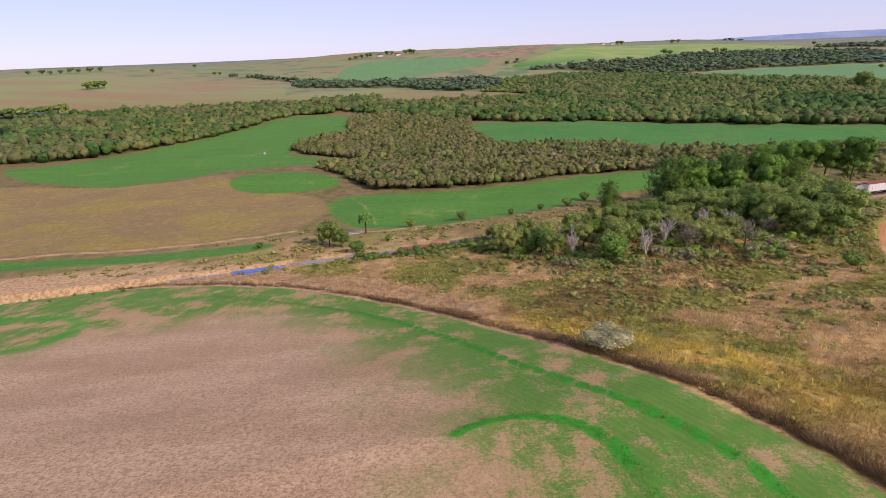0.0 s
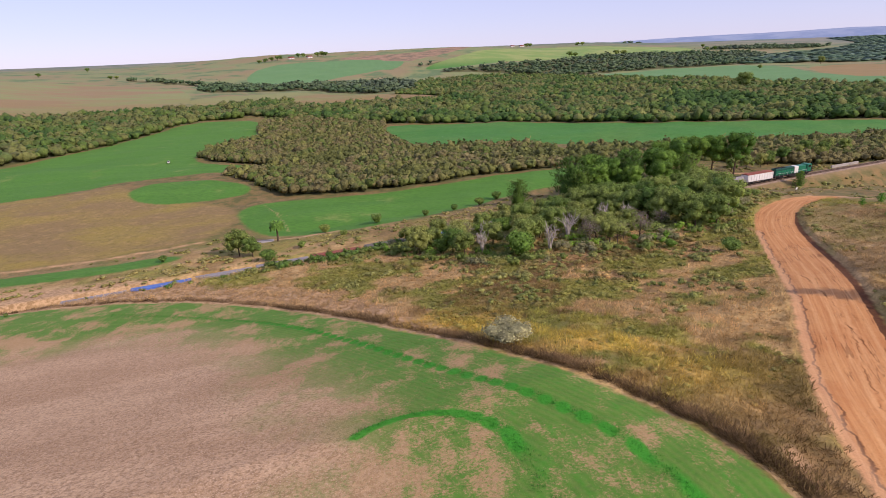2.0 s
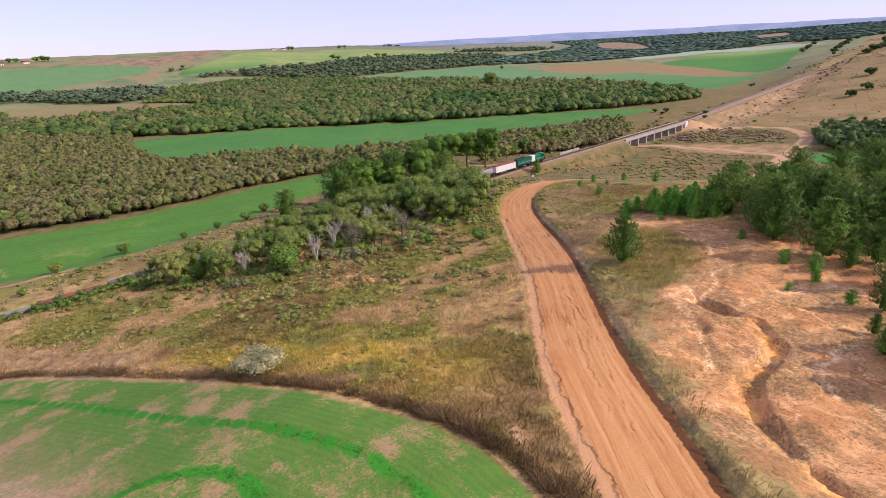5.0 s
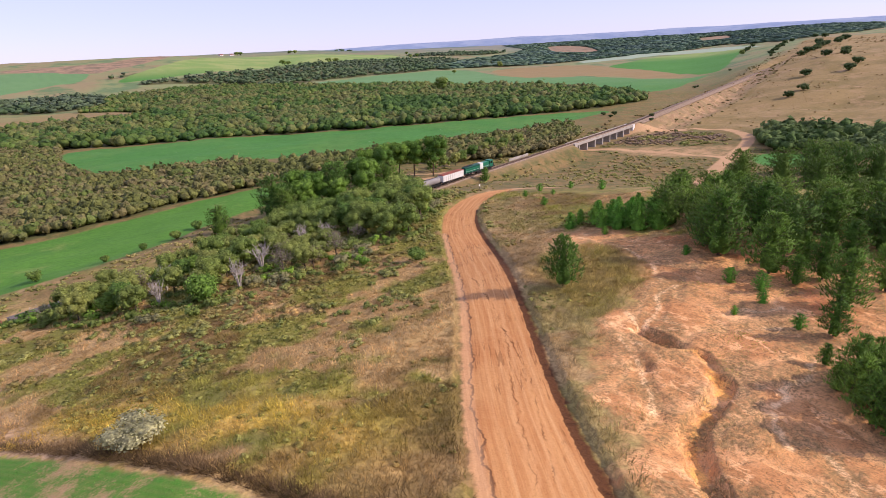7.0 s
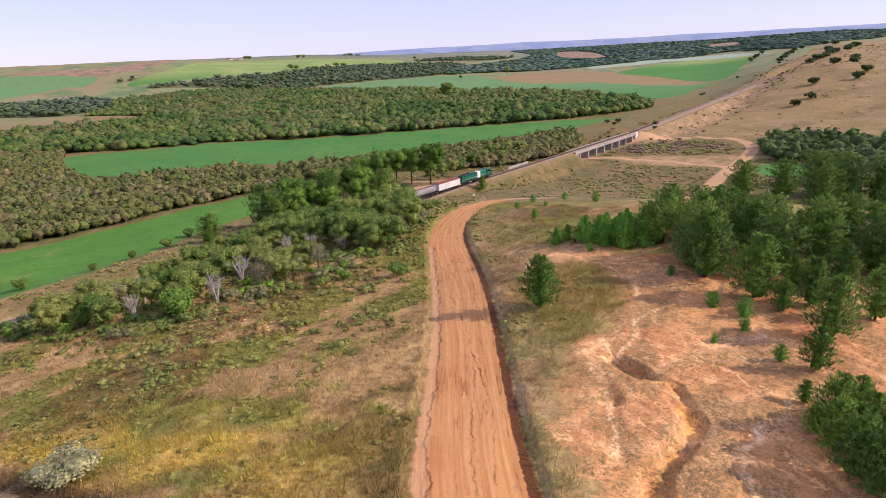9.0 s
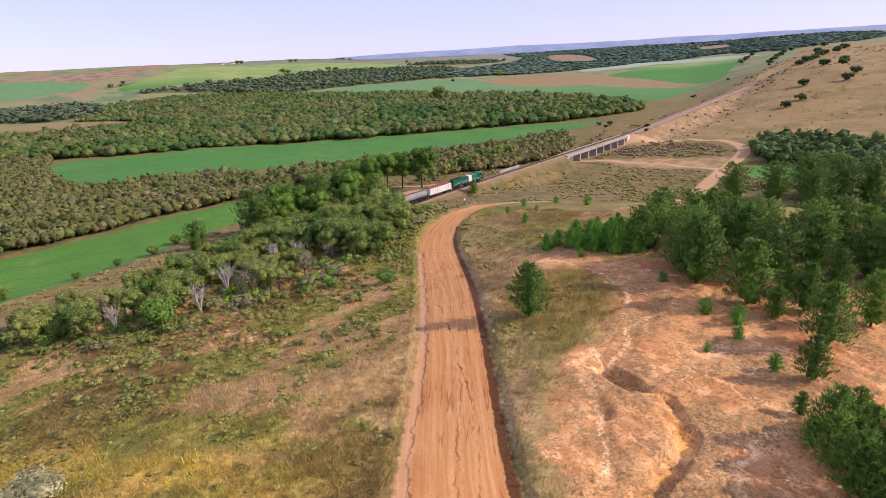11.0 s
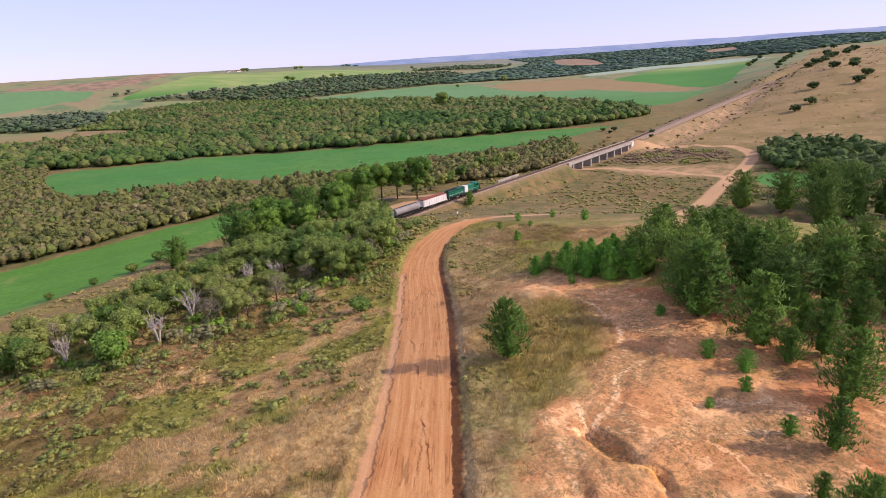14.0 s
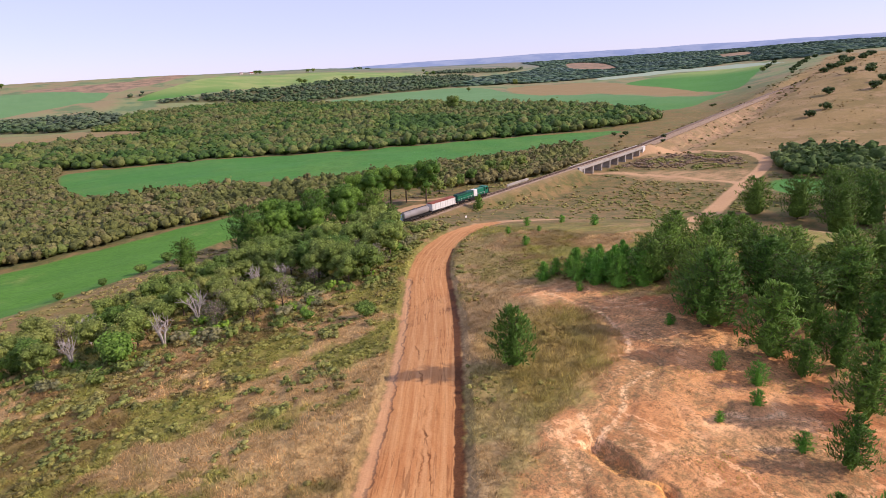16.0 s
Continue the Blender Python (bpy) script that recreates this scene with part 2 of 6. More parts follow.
CROP = rounded([(24, 17), (24.3, 22), (23.4, 27.5), (21.5, 32.5), (18.5, 38), (14.9, 44.1), (11.3, 50.8), (6.4, 59.3), (-0.1, 69.8),
                (-9, 80.7), (-20.2, 92.1), (-40, 103.5), (-60, 108), (-78, 108), (-100, 105), (-150, 90), (-150, -50), (18, -50), (22, 0)])
ARC_LONG = rounded([(-45, 97.5), (-29.6, 89.6), (-18.4, 82), (-8.1, 71.4), (-0.2, 59.2), (5.2, 48.6), (9.4, 42), (12.7, 37), (15.4, 33), (17.5, 29), (18.7, 25), (19, 15)], False)
ARC_SHORT = rounded([(-0.4, 33), (1.7, 34.8), (4.7, 35.4), (7.8, 34.4), (9.8, 32.5), (10.7, 29.4), (11.1, 26), (10.5, 18)], False)
ARC_LEFT = rounded([(-95, 92), (-70, 90), (-62, 86), (-60.5, 79), (-63, 74), (-72, 70)], False)
STUBBLE = rounded([(-70, 58), (-58, 74), (-49.5, 80), (-37, 82.8), (-18.8, 69.1), (-9, 50), (-3.5, 38), (-2, 30), (-3, -30), (-100, -30)])
ROAD = rounded([(18, -12), (22.5, 5), (27.5, 15.6), (32.2, 25.4), (40.2, 38), (48.2, 48.6), (57, 61.2), (68.5, 80), (82, 102), (94, 118), (108, 127.5), (126, 132.5),
                (126, 127.5), (111, 121), (100, 113.5), (89, 99), (79.2, 82), (71, 68.6), (63.4, 57), (55.7, 45.6), (51.5, 39.5), (44.8, 29.6), (39.4, 20.8), (33.9, 12.8), (28, 1), (24, -14)], times=1)
ROAD_EDGE_R = rounded([(24, -14), (28, 1), (33.9, 12.8), (39.4, 20.8), (44.8, 29.6), (51.5, 39.5), (55.7, 45.6), (63.4, 57), (71, 68.6), (79.2, 82), (89, 99), (99, 111)], False, 1)
ROAD_EDGE_L = rounded([(22.5, 5), (27.5, 15.6), (32.2, 25.4), (40.2, 38), (48.2, 48.6), (57, 61.2), (68.5, 80), (80, 99)], False, 1)
TRACKS = [rounded(p, False) for p in (
    [(120, 129), (134, 127), (150, 119), (175, 112), (205, 119), (228, 127), (249, 134), (267, 140), (286, 147), (303, 152), (318, 158), (330, 168), (338, 180), (339, 192), (334, 205), (320, 214), (303, 217), (285, 220)],
    [(240, 205), (249, 194), (255, 184), (261, 166), (266, 150), (268, 140)],
    [(128, 221), (140, 212), (156, 204), (170, 204)],
    [(-175, 152), (-135, 153), (-108, 156.5), (-84, 160), (-65, 165), (-49, 171)],
    [(318, 214), (360, 226), (399, 237), (504, 269), (568, 284)],
    [(-40, 172), (-25, 162), (-8, 168)],
    [(27.5, 25.5), (26.2, 21), (25.3, 18.6), (24.9, 14)],
    [(-40, 222), (-33, 205), (-27, 188), (-24, 176)], [(-34, 205), (-24, 192), (-14, 188)])]
BARE = rounded([(83, 73), (91, 67), (91.5, 56), (97, 47), (104, 40), (108, 25), (92, 12), (80, -10), (40, -12), (36, 8), (40.5, 19.5), (46, 27.8), (52, 34.5), (58.5, 39.5), (67.8, 43.5), (79, 48.6), (81, 60)])
LOT = rounded([(246, 206), (258, 187), (273, 179), (289, 165), (301, 154), (283, 147), (265, 142), (265, 150), (254, 159), (248, 173), (246, 191)])
ISLAND = rounded([(259, 206), (293, 214), (315, 211), (329, 187), (320, 168), (306, 159), (289, 169), (268, 187)])
YARD = rounded([(112, 184), (119, 177), (131, 178), (146, 182), (166, 196), (163, 202), (149, 198), (131, 199)])
GULLY = rounded([(62.9, 36.4), (63, 33.5), (62.4, 31.7), (62.9, 30.2), (61.5, 28.1), (60.5, 26.3), (59.5, 25.1), (57.5, 24.7), (54.7, 23.9), (52.7, 23.7), (50.8, 22.6), (48.9, 21.2), (47.3, 19.8), (46, 18.2), (43.5, 15.5), (41, 11)], False)
CRACKS = [np.array(p) for p in (
    [(35.5, 23.9), (37.3, 26.1), (39.9, 29.9), (42.5, 33.7), (46.6, 39.1), (49.9, 43.2), (53.3, 47.9), (56.5, 53), (58.7, 57.7), (63.9, 67.9)],
    [(36, 22), (38.1, 24.8), (40.2, 27.7), (42.8, 31.1), (45.8, 35.1), (49.3, 40.1), (52.6, 46.4), (54.8, 51)])]
VEINS = [rounded(p, False, 1) for p in (
    [(91.6, 52.1), (86.6, 55.8), (84.7, 60.4), (84.9, 56.3), (83.4, 52.8), (81.9, 49.9), (80.2, 47), (77.3, 45.2), (76.8, 43.8)],
    [(76.2, 41.2), (73.6, 41.2), (71.4, 40.6), (69.7, 39), (67.5, 38), (64.7, 37.1), (62.9, 36.8), (61.7, 38.5), (61.9, 39.7)],
    [(65.3, 40.1), (63.8, 38), (63.4, 37)],
    [(61.7, 38.5), (59.8, 36.6), (58.5, 34.5), (57, 32)],
    [(59.8, 36.6), (60.4, 35.2), (60.2, 33.8)],
    [(62.9, 36.8), (62.5, 34.2), (62.4, 32.7)],
    [(69.8, 30), (71.2, 29.3), (73.7, 28.1), (74.8, 26.7)],
    [(74.1, 32.7), (75.8, 32.6), (76.7, 30.3), (78.9, 29.6)],
    [(82.4, 67), (85.6, 66), (89.5, 65)],
    [(85.6, 66), (84.7, 60.4)],
    [(57, 32), (55, 30.6), (53.6, 28.2), (51, 26.6)],
    [(72, 21), (69, 22.5), (66.5, 20.8), (63, 22), (61.8, 20.7), (59.6, 21.2), (57.6, 19.9), (56.3, 18.5), (55.2, 17.6)],
    [(56.6, 15.7), (55.6, 14.4), (54.6, 13.3), (52.6, 12.5)])]


def beside(x, y, line):
    """Distance to the right of a line that runs northwards."""
    order = np.argsort(line[:, 1])
    d = (x - np.interp(y, line[order, 1], line[order, 0])) * 0.8
    return np.where((y > line[:, 1].min()) & (y < line[:, 1].max()), d, -9.0)
FIELDS_A = [rounded(p) for p in (
    [(-217, 275), (-164, 250), (-131, 250), (-112, 275), (-90, 285), (-50, 287), (-42, 297), (-85, 318), (-99, 346), (-90, 394), (-68, 402), (-84, 475), (-88, 543), (-155, 553), (-163, 429), (-193, 358), (-219, 315), (-245, 305)],
    [(-100, 248), (-95, 265), (-78, 270), (-56, 260), (-44, 241), (-62, 228), (-86, 228)],
    [(-50, 217), (-21, 222), (13, 223), (49, 236), (80, 243), (110, 248), (112, 222), (80, 212), (58, 205), (36, 183), (15, 172), (-6, 166), (-24, 168), (-37, 179)],
    [(-150, 151), (-104, 151), (-80, 152), (-55, 156), (-46, 148), (-61, 143), (-89, 138), (-150, 134)])]
FIELDS_B = [rounded(p) for p in (
    [(20, 449), (64, 434), (133, 410), (222, 371), (303, 343), (370, 321), (392, 300), (301, 281), (252, 278), (212, 278), (159, 280), (99, 316), (53, 318), (32, 318), (17, 395)],
    [(347, 954), (465, 1017), (623, 1086), (748, 1038), (775, 974), (688, 805), (682, 698), (700, 620), (668, 450), (690, 425), (700, 409), (646, 397), (570, 374), (514, 360), (505, 380), (548, 507), (534, 594), (500, 680), (480, 800), (431, 917)],
    [(-228, 1148), (-202, 1461), (117, 1461), (98, 1301), (16, 1242), (-131, 1073)],
    [(359, 978), (517, 1054), (670, 1060), (787, 1058), (530, 707), (482, 820), (399, 898)],
    [(258, 116), (266, 130), (290, 140), (300, 118), (280, 106)])]
FIELDS_C = [rounded(p) for p in (
    [(112, 1231), (267, 1478), (471, 1785), (704, 1975), (869, 1881), (1097, 1893), (1023, 1688), (878, 1543), (676, 1470), (540, 1420), (466, 1369), (356, 1340), (228, 1268)],
    [(922, 767), (1037, 799), (1264, 850), (1334, 755), (1243, 667), (962, 531), (787, 442), (713, 411), (723, 446), (798, 549), (842, 645)])]
FIELDS_D = [rounded(p) for p in (
    [(-260, 262), (-128, 245), (-110, 273), (-93, 243), (-55, 222), (-46, 211), (-44, 187), (-52, 172), (-84, 160), (-180, 153)],
    [(-900, 900), (-560, 1200), (-283, 1024), (-208, 773), (-229, 697), (-349, 606), (-382, 582), (-600, 560)],
    [(774, 936), (842, 963), (985, 884), (934, 770), (798, 549), (717, 445), (685, 469), (716, 623), (670, 655), (679, 772)],
    [(-232, 863), (-78, 927), (-38, 826), (88, 810), (-51, 770), (-204, 725)],
    [(-80, 650), (10, 660), (92, 650), (120, 700), (26, 822), (-80, 840)])]
HILL = rounded([(345, 232), (330, 205), (338, 178), (365, 110), (700, 60), (1600, 300), (1300, 560), (1150, 520), (900, 405), (650, 330), (515, 300)])
WOODS = [rounded(p, times=1) for p in (
    [(-101, 350), (-90, 394), (-84, 470), (-90, 545), (20, 503), (17, 391), (28, 322), (70, 336), (98, 318), (104, 279), (112, 252), (92, 250), (49, 240), (13, 228), (-21, 228), (-36, 233), (-55, 270), (-69, 280), (-42, 299), (-74, 319)],
    [(104, 290), (134, 292), (160, 278), (200, 276), (252, 277), (290, 281), (302, 264), (276, 238), (245, 222), (205, 215), (168, 226), (143, 245), (112, 252)],
    [(-94, 570), (20, 461), (70, 436), (133, 413), (222, 374), (303, 346), (400, 322), (458, 318), (505, 374), (560, 461), (535, 572), (500, 751), (380, 960), (234, 1145), (86, 990), (88, 830), (-38, 800), (-194, 690)],
    [(-340, 310), (-248, 312), (-195, 362), (-166, 430), (-157, 556), (-94, 570), (-194, 690), (-306, 641), (-420, 515), (-450, 400)])]
FAR_WOODS = [rounded(p, times=1) for p in (
    [(134, 1225), (206, 1238), (347, 1284), (481, 1350), (539, 1400), (724, 1470), (923, 1560), (1073, 1440), (800, 1090), (634, 1085), (472, 1066), (366, 1011), (305, 1150)],
    [(115, 1287), (174, 1355), (264, 1402), (262, 1380), (182, 1325)],
    [(-256, 952), (-152, 945), (-80, 950), (-6, 840), (58, 840), (100, 922), (99, 1090), (-3, 1090), (-88, 1045), (-203, 1090), (-257, 1060)],
    [(-458, 1221), (-302, 1100), (-199, 1010), (-180, 1030), (-290, 1120), (-440, 1235)],
    [(1050, 2230), (1110, 2235), (1130, 2265), (1040, 2260)],
    [(1000, 1700), (1250, 1780), (1500, 1700), (1300, 1550), (1150, 1560)],
    [(-461, 649), (-405, 613), (-382, 576), (-382, 556), (-385, 537), (-480, 560)])]
RIDGE_WOODS = [rounded([(734, 1067), (856, 1069), (935, 1010), (1092, 979), (1290, 968), (1425, 927), (1622, 942), (1391, 692), (1300, 600), (1583, 640), (1742, 635), (2500, 820), (3100, 1130), (2900, 1580),
                        (2720, 1900), (2420, 2290), (2050, 2400), (1800, 2000), (1609, 1706), (1262, 1455), (1053, 1364), (903, 1320)], times=1)]
HEATHS = [rounded(p) for p in (
    [(1856, 1873), (1946, 1865), (1852, 1647), (1499, 1264), (1414, 1206), (1404, 1291), (1464, 1451)],
    [(2245, 1415), (2380, 1379), (2254, 1268), (1927, 1089), (1880, 1150), (1989, 1234)],
    [(-60, 1491), (-3, 1549), (93, 1564), (227, 1609), (480, 2109), (350, 1750), (272, 1569), (148, 1432), (122, 1383), (60, 1440)])]
PALE_STRIP = rounded([(1110, 998), (1416, 955), (1490, 845), (1188, 574), (1269, 681), (1310, 882), (1094, 875), (1018, 913)])
HOLLOW = [rounded([(300, 88), (292, 119), (296, 138), (325, 160), (351, 151), (350, 106)], times=1)]


def zone(x, y, polygons, reach=40.0):
    out = np.full(x.shape, -reach)
    for p in polygons:
        out = np.maximum(out, signed(x, y, p, reach))
    return out


def hashed_noise(x, y, size, seed=0):
    """Smooth value noise, 0 to 1."""
    u, v = np.asarray(x) / size + 1000.5, np.asarray(y) / size + 1000.5
    i, j = np.floor(u).astype(np.int64), np.floor(v).astype(np.int64)
    a, b = u - i, v - j
    a, b = a * a * (3 - 2 * a), b * b * (3 - 2 * b)

    def rnd(i, j):
        k = (i * 374761393 + j * 668265263 + seed * 974711) & 0x7FFFFFFF
        k = ((k ^ (k >> 13)) * 1274126177) & 0x7FFFFFFF
        return ((k ^ (k >> 16)) & 0xFFFF) / 65535.0

    return (rnd(i, j) * (1 - a) + rnd(i + 1, j) * a) * (1 - b) + (rnd(i, j + 1) * (1 - a) + rnd(i + 1, j + 1) * a) * b


def rills(x, y):
    """Branching runnels in bare soil, 1 along their beds."""
    wx, wy = x + 2.2 * (hashed_noise(x, y, 3.2, 101) - 0.5), y + 2.2 * (hashed_noise(x, y, 3.2, 102) - 0.5)
    a = 1 - np.abs(2 * hashed_noise(wx * 1.25, wy * 0.8, 6.5, 103) - 1)
    b = 1 - np.abs(2 * hashed_noise(wx * 1.2, wy * 0.9, 2.6, 104) - 1)
    here = smooth(0.35, 0.6, hashed_noise(x, y, 11, 105))
    return np.maximum(smooth(0.9, 1.0, a), 0.6 * smooth(0.88, 1.0, b) * here)


RED_EARTH = np.array([(96, 66), (93, 57), (92, 49), (91, 40), (87, 32), (81, 25), (77, 21), (72, 14)], float)
TALL_GRASS = rounded([(75, 64), (81, 62), (84.5, 58), (80, 48), (74, 45), (67, 43), (61.5, 41.5), (62.5, 46), (66, 55), (70, 62)])


def ground_height(x, y):
    """The land with its road bed, cut bank, gullies and roughness."""
    x, y = np.asarray(x, float), np.asarray(y, float)
    z = land(x, y)
    near = 1 - smooth(130, 200, np.hypot(x - 20, y))
    road = signed(x, y, ROAD, 12)
    right = near_line(x, y, ROAD_EDGE_R, 12)
    inroad = smooth(-0.5, 0.1, road)
    z = z - 0.5 * inroad * near - 0.22 * np.exp(-(right / 0.6) ** 2) * near * smooth(-0.1, 0.2, road)
    left = near_line(x, y, ROAD_EDGE_L, 12)
    z = z - 0.12 * np.exp(-((left - 0.1 + 0.5 * (hashed_noise(x, y, 4, 9) - 0.5)) / 0.35) ** 2) * near
    bare = signed(x, y, BARE, 12)
    k = smooth(0, 6, bare) * near
    wig = (hashed_noise(x, y, 3, 5) - 0.5) * 2.6 + (hashed_noise(x, y, 1.1, 6) - 0.5) * 1.0
    g = near_line(x, y, GULLY, 12) + wig * 0.3
    cut = 0.3 * np.exp(-((x - 51) / 4) ** 2) + 0.42 * (hashed_noise(x, y, 1.7, 106) - 0.42)
    z = z - 0.9 * k * (1 - smooth(0.05, 0.45, g - cut)) - 0.1 * k * (1 - smooth(0.8, 3, g))
    z = z - 0.2 * k * rills(x, y)
    for v in VEINS:
        z = z - 0.2 * k * (1 - smooth(0.1, 0.8, near_line(x, y, v, 12) + wig * 0.2))
    z = z + k * 0.5 * (hashed_noise(x, y, 7, 1) - 0.5) + k * 0.22 * (hashed_noise(x, y, 2, 2) - 0.5) + k * 0.12 * (hashed_noise(x, y, 0.8, 14) - 0.5)
    crop = smooth(-1.5, 1.5, signed(x, y, CROP, 12))
    rough = near * (1 - crop) * (1 - inroad) * (1 - k)
    z = z + (1 - near) * smooth(5, 14, np.abs(rail_us(x, y)[1])) * ((hashed_noise(x, y, 30, 7) - 0.5) * 2.0 + (hashed_noise(x, y, 9, 8) - 0.5) * 0.7)
    uu, ss = rail_us(x, y)
    z = z + (1 - near) * (uu > 300) * smooth(4, 8, np.abs(ss)) * (1 - smooth(20, 45, np.abs(ss))) * ((hashed_noise(x, y, 8, 12) - 0.5) * 2.2 + (hashed_noise(x, y, 3, 13) - 0.5) * 0.8)
    z = z + rough * (0.5 * (hashed_noise(x, y, 6, 3) - 0.5) + 0.35 * (hashed_noise(x, y, 1.6, 4) - 0.5))
    return z


def blend(a, b, k):
    return np.array(c(*a)[:3])[None] * (1 - k[:, None]) + np.array(c(*b)[:3])[None] * k[:, None]


def spots(x, y, places, reach):
    """Patches round the places given, 1 at their middle."""
    out = np.zeros(np.shape(x))
    for px, py in places:
        out = np.maximum(out, np.exp(-((x - px) ** 2 + (y - py) ** 2) / reach ** 2))
    return out


RUSTY = [(26, 79), (17, 76), (21, 98), (38, 89), (46, 83), (33, 86), (49, 91), (74, 57)]
STRAWY = [(50, 77), (45, 72), (48, 64), (34, 60), (48, 47), (69, 82), (60, 86), (38, 44), (42, 52)]
LEAFY = [(35, 70), (31, 73), (48, 60), (43, 63), (46, 88), (59, 94), (25, 70), (40, 80), (55, 72), (18, 88)]
YELLOW = rounded([(8, 63), (13, 60), (20, 52), (25, 45), (27, 39)], False)


def meadow_tint(x, y):
    """Colour of the rough growth: straw, olive, rust and yellow patches, tuft by tuft."""
    olive = hashed_noise(x, y, 11, 32) + 0.5 * (hashed_noise(x, y, 2.5, 33) - 0.5) + 0.22 * spots(x, y, LEAFY, 5) - 0.3 * spots(x, y, STRAWY, 5)
    olive = olive + 0.16 * np.exp(-((line_distance(x, y, np.array([(-10, 110), (20, 92), (48, 82), (66, 92)])) / 16) ** 2))
    rust = 0.8 * hashed_noise(x, y, 15, 34) + 0.4 * (hashed_noise(x, y, 3, 38) - 0.5) + 0.5 * spots(x, y, RUSTY, 4.5)
    straw = hashed_noise(x, y, 3, 35)
    dry = np.clip(1.2 + signed(x, y, CROP, 14) / 12, 0, 1) * (1 - smooth(-4, 16, x))
    olive, rust = olive - dry, rust - 0.3 * dry
    tint = blend((192, 154, 98), (232, 196, 136), straw)
    k = smooth(0.4, 0.58, olive)[:, None]
    tint = tint * (1 - k) + blend((134, 138, 60), (178, 172, 82), straw) * k
    k = (smooth(0.5, 0.68, rust) * 0.75)[:, None]
    tint = tint * (1 - k) + blend((120, 92, 52), (156, 124, 76), straw) * k
    k = (np.exp(-((line_distance(x, y, YELLOW) / 6.5) ** 2)) * smooth(0.25, 0.6, hashed_noise(x, y, 4, 39)) * 0.9)[:, None]
    tint = tint * (1 - k) + blend((242, 198, 98), (214, 190, 78), straw) * k
    k = (smooth(-1, 1, signed(x, y, TALL_GRASS, 12)) * 0.8)[:, None]
    tint = tint * (1 - k) + blend((182, 156, 84), (150, 148, 70), straw) * k
    grey = smooth(0, 0.6, beside(x, y, ROAD_EDGE_R)) * (1 - smooth(9, 16, beside(x, y, ROAD_EDGE_R))) * 0.6 * (1 - k[:, 0])
    tint = tint * (1 - grey[:, None]) + grey[:, None] * blend((156, 132, 92), (196, 168, 122), straw)
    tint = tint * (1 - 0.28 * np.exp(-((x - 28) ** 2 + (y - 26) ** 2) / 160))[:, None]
    # tint lowered at the road's left edge to offset its sunlit bank
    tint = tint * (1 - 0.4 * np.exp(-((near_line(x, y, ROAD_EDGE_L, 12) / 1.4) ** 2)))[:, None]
    return tint * (0.8 + 0.45 * hashed_noise(x, y, 0.9, 40))[:, None], olive, straw


def steps(a, b, step, growth):
    out, v = [], a
    while (v < b) if step > 0 else (v > b):
        out.append(v)
        v, step = v + step, step * growth
    return out + [b]


